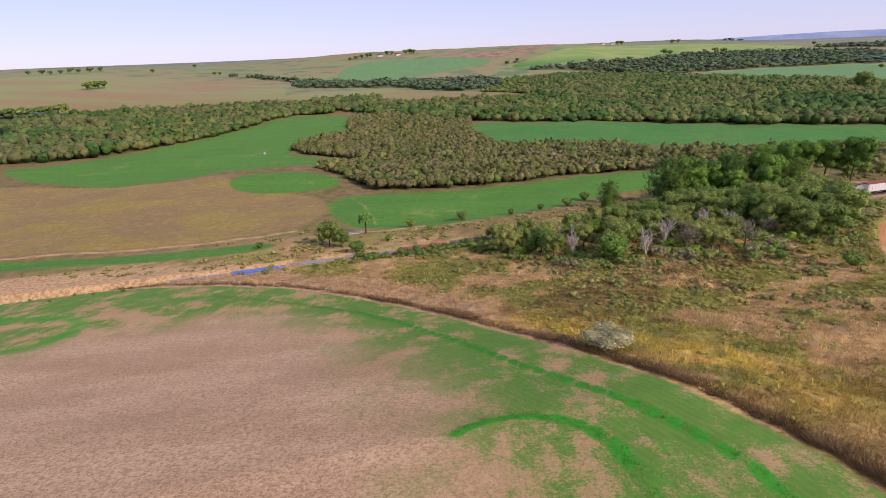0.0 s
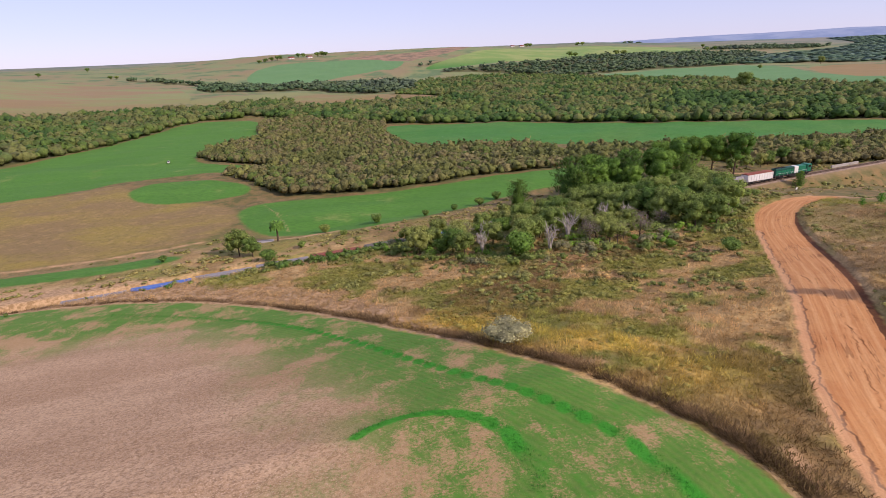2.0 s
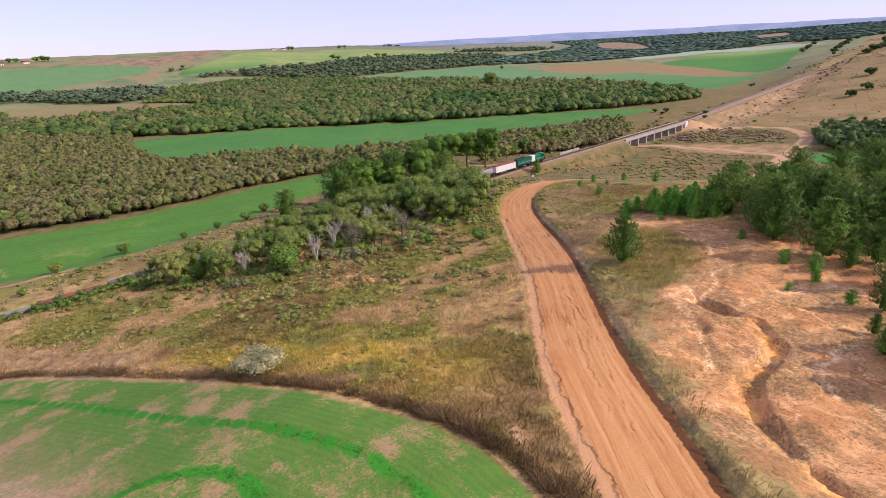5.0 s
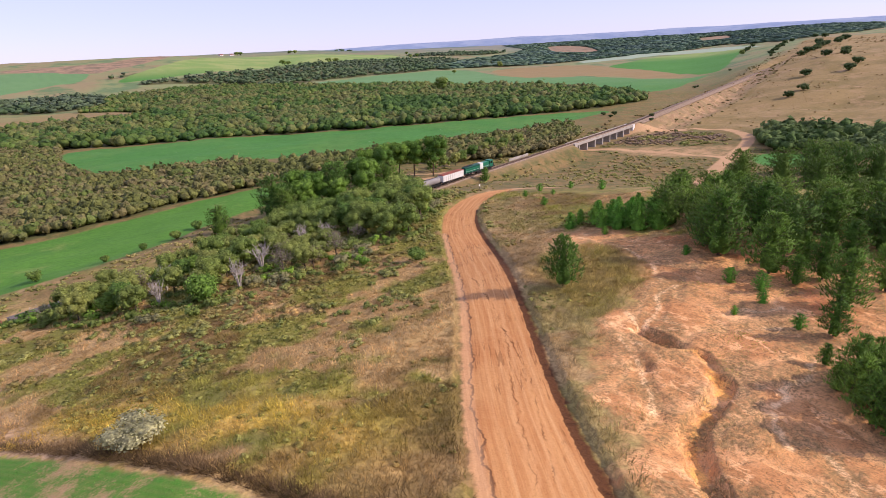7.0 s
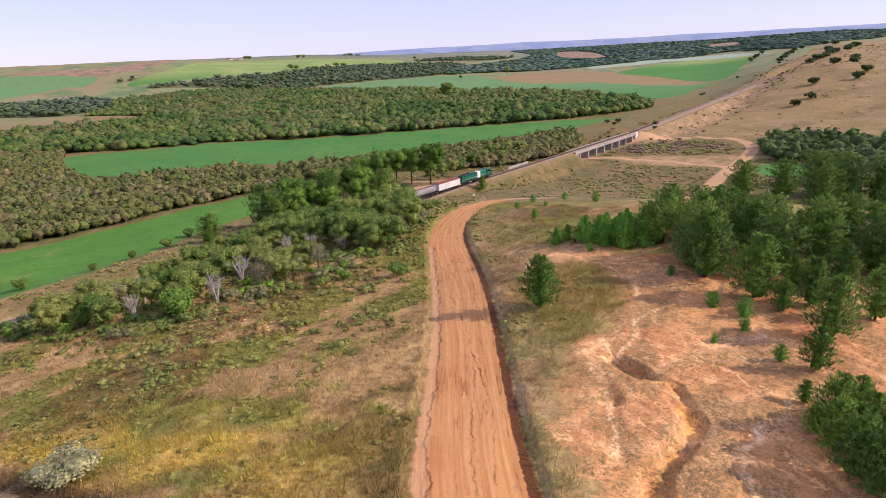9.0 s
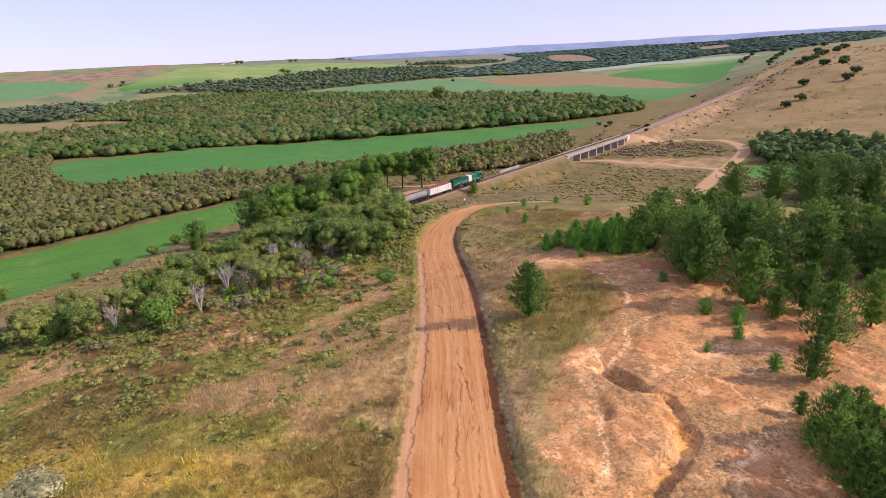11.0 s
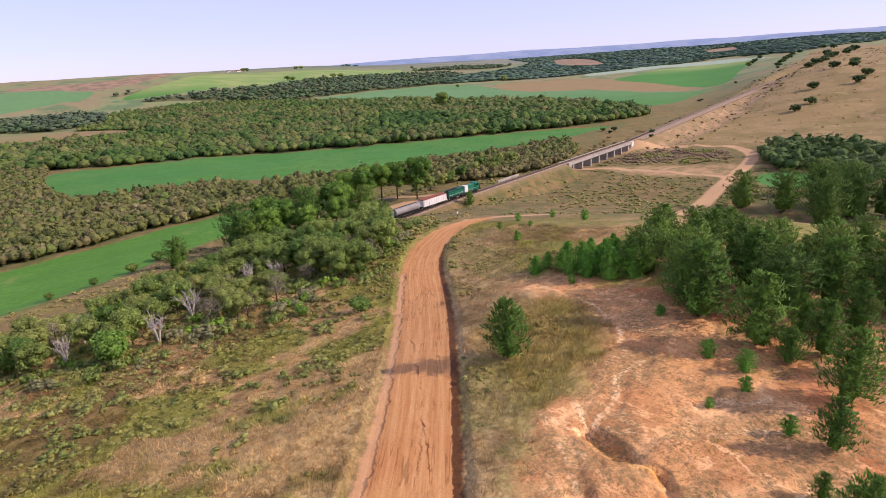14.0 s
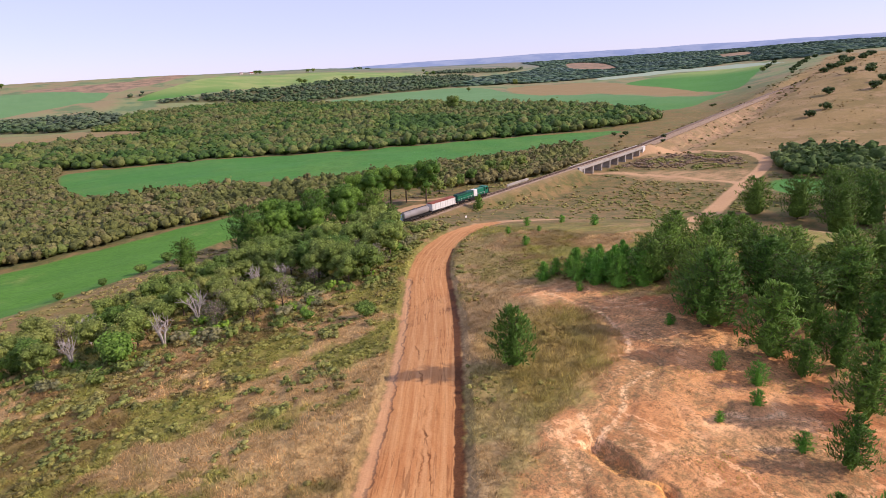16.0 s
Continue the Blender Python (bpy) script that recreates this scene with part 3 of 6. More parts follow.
def build_ground():
    xs = sorted(set(np.round(np.concatenate([np.arange(20, 40, 0.55), np.arange(40, 92, 0.36), np.arange(92, 112, 0.55), np.arange(-95, 20, 0.95), steps(112, 4500, 1.0, 1.026), steps(-95.9, -3200, -1.0, 1.028)]), 3)))
    ys = sorted(set(np.round(np.concatenate([np.arange(6, 12, 0.58), np.arange(12, 50, 0.36), np.arange(50, 122, 0.58), steps(122, 4600, 0.9, 1.02), steps(5, -120, -1.2, 1.1)]), 3)))
    X, Y = np.meshgrid(np.array(xs), np.array(ys))
    x, y = X.ravel(), Y.ravel()
    z = ground_height(x, y)
    nx, ny = len(xs), len(ys)
    i = (np.arange(ny - 1)[:, None] * nx + np.arange(nx - 1)[None]).ravel()
    faces = np.stack([i, i + 1, i + nx + 1, i + nx], 1)
    me = raw_mesh("ground", np.stack([x, y, z], 1), faces)
    me.polygons.foreach_set("use_smooth", np.ones(len(faces), bool))
    stub = smooth(-9, 6, signed(x, y, STUBBLE, 30) + 5 * (hashed_noise(x, y, 6, 11) - 0.5))
    arcs = np.exp(-(near_line(x, y, ARC_LONG) / 0.45) ** 2) * (1 - smooth(60, 105, np.hypot(x, y)) * 0.7) + 0.85 * np.exp(-(near_line(x, y, ARC_SHORT) / 0.42) ** 2) + 0.45 * np.exp(-(near_line(x, y, ARC_LEFT) / 2.2) ** 2)
    inner = near_line(x, y, ARC_LONG)
    arcs = arcs + 0.33 * np.exp(-((inner - 3.0) / 0.5) ** 2) + 0.3 * np.exp(-((inner - 5.2) / 0.6) ** 2)
    dirt = np.full(x.shape, -40.0)
    for k, t in enumerate(TRACKS):
        dirt = np.maximum(dirt, (3.0, 2.6, 1.7, 0.7, 0.4, 1.0, 0.35, 0.1, -0.1)[k] - near_line(x, y, t))
    dirt = np.maximum(dirt, signed(x, y, YARD))
    u, s = rail_us(x, y)
    bank = np.where(u > 305, 15 * (1 - smooth(620, 760, u)), 3.8) - np.abs(s + np.where(u > 305, 6, 0))
    vein = np.full(x.shape, 40.0)
    for v in VEINS:
        vein = np.minimum(vein, near_line(x, y, v))
    side = np.vstack([ROAD_EDGE_R, [(111, 121), (118, 124.5), (128, 128)]])
    road_u, best = np.zeros(x.shape), np.full(x.shape, 1e9)
    run = np.concatenate([[0], np.cumsum(np.hypot(*np.diff(side, axis=0).T))])
    m = np.flatnonzero((x > 10) & (x < 140) & (y > -20) & (y < 145))
    for a, b, r in zip(side[:-1], side[1:], run):
        d = b - a
        q = np.clip(((x[m] - a[0]) * d[0] + (y[m] - a[1]) * d[1]) / (d @ d), 0, 1)
        gap = np.hypot(x[m] - a[0] - q * d[0], y[m] - a[1] - q * d[1])
        closer = gap < best[m]
        road_u[m[closer]], best[m[closer]] = (r + q * np.hypot(*d))[closer], gap[closer]
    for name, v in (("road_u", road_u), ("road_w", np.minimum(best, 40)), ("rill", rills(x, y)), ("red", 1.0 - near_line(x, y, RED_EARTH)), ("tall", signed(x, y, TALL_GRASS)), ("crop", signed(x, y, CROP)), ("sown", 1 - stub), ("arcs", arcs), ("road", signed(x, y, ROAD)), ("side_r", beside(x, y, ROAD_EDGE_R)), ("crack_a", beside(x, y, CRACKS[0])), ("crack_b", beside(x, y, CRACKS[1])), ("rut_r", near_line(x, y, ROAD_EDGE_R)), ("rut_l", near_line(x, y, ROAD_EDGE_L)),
                    ("bare", signed(x, y, BARE)), ("vein", vein), ("gully", near_line(x, y, GULLY)), ("dirt", dirt), ("bank", bank),
                    ("field_a", zone(x, y, FIELDS_A)), ("field_b", zone(x, y, FIELDS_B)), ("field_c", zone(x, y, FIELDS_C)), ("field_d", zone(x, y, FIELDS_D)),
                    ("lot", signed(x, y, LOT)), ("dry", np.where(signed(x, y, CROP) < 0, 12 + signed(x, y, CROP), -9) - smooth(-4, 16, x) * 12 + 14 * ((s > 4) & (s < 34) & (u < 40) & (u > -130))), ("scar", np.where((u > 312) & (u < 790), 8.5 - np.abs(s + 10), -20)), ("hill", signed(x, y, HILL)), ("strip", signed(x, y, PALE_STRIP)), ("plough", signed(x, y, FIELDS_D[2])), ("heath", zone(x, y, HEATHS)), ("woods", zone(x, y, WOODS + FAR_WOODS + RIDGE_WOODS)), ("distance", np.hypot(x, y) / 1000)):
        me.attributes.new(name, "FLOAT", "POINT").data.foreach_set("value", v.astype(np.float32))
    tint = np.zeros((len(x), 4))
    m = (np.hypot(x, y) < 480) & (y > -20)
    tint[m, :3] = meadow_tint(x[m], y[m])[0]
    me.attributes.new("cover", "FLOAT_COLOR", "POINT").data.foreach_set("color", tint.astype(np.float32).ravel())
    me.materials.append(ground_material())
    return tagged(new("ground", me), "rolling farmland with dry grass, fields and bare soil", "ground", kind="structure")


def raw_mesh(name, verts, faces):
    """A mesh from whole arrays; faces all of one size."""
    me = bpy.data.meshes.new(name)
    n = faces.shape[1]
    me.vertices.add(len(verts))
    me.vertices.foreach_set("co", np.asarray(verts, np.float32).ravel())
    me.loops.add(len(faces) * n)
    me.loops.foreach_set("vertex_index", np.asarray(faces, np.int32).ravel())
    me.polygons.add(len(faces))
    me.polygons.foreach_set("loop_start", np.arange(0, len(faces) * n, n, dtype=np.int32))
    me.update(calc_edges=True)
    return me


def ground_material():
    s = Shade("ground_cover", 0.92)
    n_big, n_mid, n_small, n_fine = s.noise(38, 4), s.noise(7, 4), s.noise(1.3, 4), s.noise(0.28, 3)
    edge = s.math("ADD", s.math("MULTIPLY_ADD", n_small, 2.4, -1.2), s.math("MULTIPLY_ADD", n_fine, 0.8, -0.4))
    wide = s.math("ADD", edge, s.math("MULTIPLY_ADD", n_mid, 5.0, -2.5))

    def mask(name, soft, jitter):
        return s.ramp(s.math("ADD", s.attr(name), jitter), -soft, soft)

    # rough grass: straw, olive and rusty patches
    col = s.mix(s.ramp(n_mid, 0.35, 0.62), c(140, 112, 68), c(108, 100, 54))
    col = s.mix(s.ramp(n_big, 0.48, 0.66), col, c(112, 90, 58))
    col = s.mix(s.ramp(n_small, 0.5, 0.7), col, c(158, 134, 84))
    col = s.mix(s.math("MULTIPLY", s.ramp(s.noise(2.4, 5, 0.75), 0.5, 0.62), 0.7), col, c(84, 84, 44))
    col = s.mix(s.math("MULTIPLY", s.ramp(n_fine, 0.5, 0.75), 0.6), col, c(72, 66, 38))
    meadow = s.mix(s.ramp(n_mid, 0.36, 0.56), c(186, 146, 90), c(138, 120, 62))
    meadow = s.mix(s.ramp(n_big, 0.5, 0.64), meadow, c(150, 114, 66))
    meadow = s.mix(s.ramp(n_small, 0.5, 0.7), meadow, c(186, 154, 104))
    meadow = s.mix(s.math("MULTIPLY", s.ramp(s.noise(0.75, 4, 0.7), 0.48, 0.6), 0.45), meadow, c(124, 104, 56))
    meadow = s.mix(s.math("MULTIPLY", s.ramp(n_fine, 0.48, 0.64), 0.55), meadow, c(106, 92, 48))
    tuft = s.math("MULTIPLY", s.ramp(s.noise(0.55, 4, 0.7), 0.34, 0.64, 0.5, 1.05), s.ramp(n_fine, 0.3, 0.7, 0.75, 1.15))
    grey = s.t.nodes.new("ShaderNodeCombineColor")
    for i in range(3):
        s.put(grey.inputs[i], tuft)
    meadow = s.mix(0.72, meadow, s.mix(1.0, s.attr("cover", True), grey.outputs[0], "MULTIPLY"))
    col = s.mix(s.ramp(s.attr("distance"), 0.30, 0.46), s.mix(s.ramp(s.attr("distance"), 0.12, 0.2, 0.0, 0.85), meadow, s.mix(s.ramp(s.noise(4, 5, 0.7), 0.42, 0.58), c(82, 84, 46), c(122, 100, 62))), s.mix(s.ramp(s.noise(5, 5, 0.7), 0.42, 0.6), s.mix(s.ramp(s.noise(16, 4), 0.5, 0.62), col, c(92, 106, 52)), s.mix(n_mid, c(138, 108, 66), c(102, 98, 52))))
    col = s.mix(mask("dry", 2.5, wide), col, s.mix(s.ramp(s.noise(0.8, 4, 0.75), 0.4, 0.62), c(194, 160, 118), c(150, 120, 80)))
    # distant pasture; from 1.9 km on, haze is painted in as blue-grey
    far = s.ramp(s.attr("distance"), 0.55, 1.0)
    haze_tint = s.ramp(s.attr("distance"), 1.9, 2.8)
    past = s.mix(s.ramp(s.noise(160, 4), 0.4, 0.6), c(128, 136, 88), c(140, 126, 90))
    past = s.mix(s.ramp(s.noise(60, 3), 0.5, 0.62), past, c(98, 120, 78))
    past = s.mix(haze_tint, past, s.mix(s.ramp(s.noise(300, 4, stretch=(0.5, 1, 1)), 0.4, 0.6), c(92, 112, 96), c(134, 130, 112)))
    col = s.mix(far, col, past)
    hill = s.mix(s.ramp(s.noise(30, 5), 0.4, 0.65), c(150, 126, 80), c(128, 110, 64))
    hill = s.mix(s.math("MULTIPLY", s.ramp(s.noise(12, 5, 0.7), 0.5, 0.66), 0.7), hill, c(166, 136, 98))
    hill = s.mix(s.math("MULTIPLY", s.ramp(s.noise(2.2, 4), 0.55, 0.7), 0.6), hill, c(112, 96, 60))
    col = s.mix(mask("hill", 6, wide), col, hill)
    # woodland floor
    col = s.mix(mask("woods", 2, wide), col, s.mix(n_mid, c(84, 90, 52), c(108, 104, 66)))
    # brown and sown fields
    brown = s.mix(s.ramp(s.noise(22, 5, stretch=(0.7, 1.3, 1)), 0.35, 0.62), c(142, 124, 62), c(134, 112, 72))
    brown = s.mix(s.math("MULTIPLY", s.ramp(n_small, 0.45, 0.7), 0.6), brown, c(112, 98, 52))
    brown = s.mix(s.math("MULTIPLY", s.ramp(s.noise(2.8, 4), 0.5, 0.68), 0.3), brown, c(176, 146, 94))
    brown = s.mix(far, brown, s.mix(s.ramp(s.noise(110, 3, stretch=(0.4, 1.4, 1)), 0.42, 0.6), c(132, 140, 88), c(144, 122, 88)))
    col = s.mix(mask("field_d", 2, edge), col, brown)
    streak = s.noise(9, 3, stretch=(0.16, 1.4, 1))
    fa = s.mix(streak, c(66, 116, 36), c(90, 138, 50))
    fa = s.mix(s.ramp(s.noise(14, 5), 0.56, 0.76), fa, c(116, 138, 66))
    fa = s.mix(s.math("MULTIPLY", s.ramp(s.noise(1.1, 4, 0.7, stretch=(0.5, 1.5, 1)), 0.42, 0.62), 0.45), fa, c(52, 98, 30))
    col = s.mix(mask("field_a", 1.2, edge), col, fa)
    fb = s.mix(streak, c(58, 116, 44), c(76, 134, 56))
    fb = s.mix(s.ramp(s.noise(40, 5), 0.45, 0.7), fb, c(84, 130, 54))
    fb = s.mix(s.math("MULTIPLY", s.ramp(s.noise(2.0, 4, 0.7, stretch=(0.4, 1.5, 1)), 0.42, 0.62), 0.45), fb, c(46, 96, 36))
    fb = s.mix(s.ramp(s.noise(3, 4), 0.64, 0.76), fb, c(128, 156, 114))
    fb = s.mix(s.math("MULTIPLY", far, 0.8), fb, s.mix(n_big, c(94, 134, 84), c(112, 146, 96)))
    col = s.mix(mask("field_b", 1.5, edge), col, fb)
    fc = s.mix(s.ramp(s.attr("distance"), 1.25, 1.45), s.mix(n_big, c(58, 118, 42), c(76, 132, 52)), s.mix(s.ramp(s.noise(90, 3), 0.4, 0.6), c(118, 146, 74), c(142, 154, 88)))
    col = s.mix(mask("field_c", 2.5, edge), col, fc)
    col = s.mix(mask("plough", 3, wide), col, s.mix(n_big, c(154, 128, 86), c(134, 116, 74)))
    col = s.mix(mask("heath", 6, wide), col, s.mix(s.ramp(s.noise(24, 5, 0.7), 0.4, 0.62), c(158, 128, 100), c(120, 106, 82)))
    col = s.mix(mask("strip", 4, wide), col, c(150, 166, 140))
    # red dirt tracks and railway banks
    dirt = s.mix(n_mid, c(202, 166, 126), c(184, 144, 106))
    dirt = s.mix(s.math("MULTIPLY", n_small, 0.5), dirt, c(214, 178, 142))
    col = s.mix(mask("bank", 1.5, wide), col, s.mix(n_mid, c(118, 106, 70), c(146, 122, 84)))
    col = s.mix(s.math("MULTIPLY", mask("bank", 1.5, wide), s.ramp(s.noise(5, 5, 0.7), 0.5, 0.68, 0, 0.6)), col, c(176, 140, 96))
    torn = s.math("MULTIPLY", mask("scar", 3.5, wide), s.ramp(s.noise(7, 5, 0.7), 0.4, 0.6, 0.1, 0.85))
    col = s.mix(torn, col, s.mix(s.ramp(s.noise(3.5, 5, 0.7), 0.4, 0.62), c(186, 150, 114), c(136, 108, 78)))
    worn = s.math("MULTIPLY", mask("lot", 4, wide), s.ramp(s.noise(6, 5, 0.7, stretch=(0.6, 1.5, 1)), 0.36, 0.6, 0.15, 0.9))
    col = s.mix(worn, col, s.mix(n_mid, c(186, 150, 108), c(164, 132, 92)))
    dirt = s.mix(1.0, dirt, (0.86, 0.83, 0.74, 1), "MULTIPLY")
    col = s.mix(mask("dirt", 0.7, s.math("MULTIPLY", edge, 0.6)), col, dirt)
    # bare eroded soil
    bare = s.mix(s.ramp(n_mid, 0.38, 0.62), c(204, 164, 124), c(184, 142, 106))
    bare = s.mix(s.ramp(s.noise(4.5, 5, 0.7), 0.52, 0.7), bare, c(166, 124, 88))
    bare = s.mix(s.math("MULTIPLY", s.ramp(n_small, 0.5, 0.72), 0.7), bare, c(152, 112, 80))
    bare = s.mix(s.ramp(s.noise(2.4, 5, 0.7), 0.6, 0.75), bare, c(226, 188, 152))
    bare = s.mix(s.math("MULTIPLY", s.ramp(n_fine, 0.55, 0.75), 0.5), bare, c(130, 98, 66))
    bare = s.mix(s.math("MULTIPLY", s.ramp(s.noise(0.7, 4, 0.7), 0.52, 0.66), 0.55), bare, c(146, 104, 72))
    bare = s.mix(s.ramp(s.noise(9, 4), 0.52, 0.64), bare, s.mix(0.5, bare, c(218, 182, 148)))
    twist = s.math("ABSOLUTE", s.math("SUBTRACT", s.noise(5.5, 5, 0.65, stretch=(1.2, 0.6, 1)), 0.5))
    rill = s.math("MULTIPLY", s.ramp(twist, 0.006, 0.03, 1.0, 0.0), s.ramp(n_mid, 0.4, 0.6))
    bare = s.mix(s.math("MULTIPLY", rill, 0.75), bare, c(232, 198, 164))
    pale = s.ramp(s.math("ADD", s.attr("vein"), s.math("MULTIPLY", edge, 0.7)), -0.1, 0.45, 1.0, 0.0)
    bare = s.mix(s.math("MULTIPLY", pale, 0.95), bare, c(244, 220, 192))
    bare = s.mix(s.ramp(s.math("ADD", s.attr("gully"), s.math("MULTIPLY", edge, 1.0)), 0.0, 0.8, 0.85, 0.0), bare, s.mix(s.ramp(n_small, 0.4, 0.6), c(240, 196, 122), c(200, 144, 82)))
    bare = s.mix(s.math("MULTIPLY", s.attr("rill"), 0.45), bare, c(236, 204, 168))
    crust = s.math("MULTIPLY", s.ramp(s.noise(7, 5, 0.7, stretch=(0.7, 1.4, 1)), 0.55, 0.68), s.ramp(n_small, 0.36, 0.6))
    bare = s.mix(s.math("MULTIPLY", crust, 0.6), bare, c(238, 206, 172))
    bare = s.mix(s.math("MULTIPLY", mask("red", 2.0, s.math("MULTIPLY", wide, 0.8)), 0.6), bare, s.mix(n_small, c(200, 122, 84), c(180, 104, 72)))
    bare = s.mix(1.0, bare, (1.22, 0.98, 0.67, 1), "MULTIPLY")
    sparse = s.math("MULTIPLY", s.ramp(s.noise(6.5, 5, 0.7), 0.44, 0.56), s.ramp(s.noise(0.4, 4, 0.75), 0.42, 0.58, 0.25, 0.85))
    bare = s.mix(sparse, bare, s.mix(n_small, c(116, 98, 62), c(154, 128, 84)))
    bare = s.mix(s.math("MULTIPLY", s.ramp(s.noise(0.14, 3, 0.8), 0.5, 0.62), 0.4), bare, c(122, 92, 64))
    crumbs = s.math("MULTIPLY", s.ramp(s.noise(0.32, 4, 0.75), 0.5, 0.6), s.ramp(s.noise(3.2, 4, 0.7), 0.4, 0.58, 0.15, 0.8))
    bare = s.mix(crumbs, bare, c(118, 92, 58))
    bare = s.mix(s.ramp(s.math("ADD", s.attr("tall"), edge), -1.5, 1.0, 0.0, 0.8), bare, c(140, 118, 66))
    grown = s.math("ADD", s.attr("bare"), s.math("ADD", s.math("MULTIPLY_ADD", n_mid, 16, -8), s.math("MULTIPLY", edge, 1.4)))
    col = s.mix(s.ramp(grown, -1.5, 2.0), col, bare)
    # stubble and young crop
    stub = s.mix(s.ramp(s.noise(12, 4, stretch=(0.5, 1.6, 1)), 0.35, 0.65), c(196, 162, 124), c(172, 138, 102))
    stub = s.mix(s.math("MULTIPLY", s.ramp(n_fine, 0.45, 0.62), 0.7), stub, c(130, 102, 72))
    stub = s.mix(s.math("MULTIPLY", s.ramp(s.noise(0.6, 4, 0.8), 0.5, 0.6), 0.45), stub, c(140, 108, 74))
    stub = s.mix(s.math("MULTIPLY", s.ramp(s.noise(0.09, 2), 0.5, 0.7), 0.6), stub, c(226, 196, 166))
    stub = s.mix(s.math("MULTIPLY", s.attr("sown"), 0.7), stub, c(168, 136, 90))
    sprout = s.mix(n_small, c(50, 112, 24), c(78, 136, 38))
    cover = s.math("MULTIPLY", s.attr("sown"), s.ramp(s.math("ADD", s.math("MULTIPLY", s.ramp(n_mid, 0.3, 0.66), 0.36), s.math("ADD", s.math("MULTIPLY", s.noise(0.22, 4, 0.8), 0.8), s.math("ADD", s.math("MULTIPLY", s.noise(2.2, 4, stretch=(1.6, 0.5, 1)), 0.5), s.ramp(s.attr("crop"), 3, 18, 0.12, 0.0)))), 0.74, 0.98))
    rows = s.math("SINE", s.math("MULTIPLY_ADD", s.attr("crop"), 9.5, s.math("MULTIPLY", n_small, 5.0)))
    cover = s.math("MULTIPLY", cover, s.math("MULTIPLY_ADD", rows, 0.05, 0.95))
    crop = s.mix(s.math("MINIMUM", s.math("ADD", s.math("MULTIPLY", cover, 0.9), 0.02), 1.0), stub, sprout)
    arcs = s.ramp(s.math("ADD", s.attr("arcs"), s.math("MULTIPLY", edge, 0.14)), 0.16, 0.55)
    crop = s.mix(s.math("MULTIPLY", arcs, 0.95), crop, s.mix(n_fine, c(34, 124, 24), c(58, 150, 36)))
    col = s.mix(mask("crop", 0.4, s.math("MULTIPLY", edge, 0.5)), col, crop)
    # the dirt road with wheel ruts along it
    along = s.t.nodes.new("ShaderNodeCombineXYZ")
    s.put(along.inputs[0], s.attr("road_u"))
    s.put(along.inputs[1], s.attr("road_w"))
    lane = along.outputs[0]
    rut = s.noise(1.0, 4, 0.6, lane, (0.05, 1.5, 1))
    rut2 = s.noise(0.35, 3, 0.6, lane, (0.03, 1.2, 1))
    road = s.mix(s.ramp(rut, 0.3, 0.7), c(224, 176, 126), c(204, 150, 102))
    road = s.mix(s.math("MULTIPLY", s.ramp(rut2, 0.5, 0.64), 0.4), road, c(234, 190, 142))
    road = s.mix(s.math("MULTIPLY", s.ramp(rut2, 0.34, 0.46, 1.0, 0.0), 0.28), road, c(186, 126, 82))
    road = s.mix(s.math("MULTIPLY", s.ramp(n_mid, 0.5, 0.68), 0.4), road, c(200, 138, 90))
    # wheel lines worn pale
    for off, wide_by in ((1.5, 0.34), (3.1, 0.3), (4.6, 0.42), (6.1, 0.3)):
        w = s.math("ABSOLUTE", s.math("SUBTRACT", s.attr("road_w"), s.math("MULTIPLY_ADD", s.noise(14, 2, 0.5, lane, (1, 0.2, 1)), 1.6, off - 0.8)))
        road = s.mix(s.math("MULTIPLY", s.ramp(w, 0.05, wide_by, 1.0, 0.0), s.ramp(rut2, 0.3, 0.6, 0.1, 0.42)), road, c(240, 200, 154))
    road = s.mix(s.math("MULTIPLY", s.ramp(s.noise(0.16, 3, 0.8), 0.52, 0.66), 0.35), road, c(168, 112, 72))
    crack = s.math("ABSOLUTE", s.math("SUBTRACT", s.noise(1.6, 4, 0.55, lane, (0.045, 0.8, 1)), 0.5))
    road = s.mix(s.math("MULTIPLY", s.ramp(crack, 0.004, 0.016, 1.0, 0.0), s.ramp(s.noise(5, 3), 0.46, 0.6, 0.0, 0.5)), road, c(130, 84, 50))
    for name in ("crack_a", "crack_b"):
        wander = s.math("ADD", s.math("MULTIPLY_ADD", s.noise(2.2, 4), 1.3, -0.65), s.math("MULTIPLY_ADD", n_fine, 0.3, -0.15))
        off = s.math("ABSOLUTE", s.math("ADD", s.attr(name), wander))
        road = s.mix(s.math("MULTIPLY", s.ramp(off, 0.02, 0.1, 1.0, 0.0), s.ramp(s.noise(3.5, 3), 0.4, 0.6, 0.0, 0.65)), road, c(104, 66, 40))
        road = s.mix(s.math("MULTIPLY", s.ramp(s.math("ABSOLUTE", s.math("SUBTRACT", off, 0.28)), 0.0, 0.25, 0.4, 0.0), 1.0), road, c(232, 186, 140))
    # cut bank at the right edge: dark soil with its shade painted in
    bank_shade = s.math("ADD", s.attr("side_r"), s.math("ADD", s.math("MULTIPLY", edge, 0.22), s.math("MULTIPLY_ADD", s.noise(0.35, 3), 0.3, -0.15)))
    road = s.mix(s.math("MULTIPLY", s.ramp(bank_shade, -0.62, -0.5), s.ramp(s.attr("rut_r"), 1.2, 1.8, 1.0, 0.0)), road, s.mix(n_fine, c(82, 54, 34), c(126, 86, 54)))
    road = s.mix(1.0, road, (0.80, 0.68, 0.51, 1), "MULTIPLY")
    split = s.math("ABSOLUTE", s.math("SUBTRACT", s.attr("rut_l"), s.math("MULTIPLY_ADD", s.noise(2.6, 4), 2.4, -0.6)))
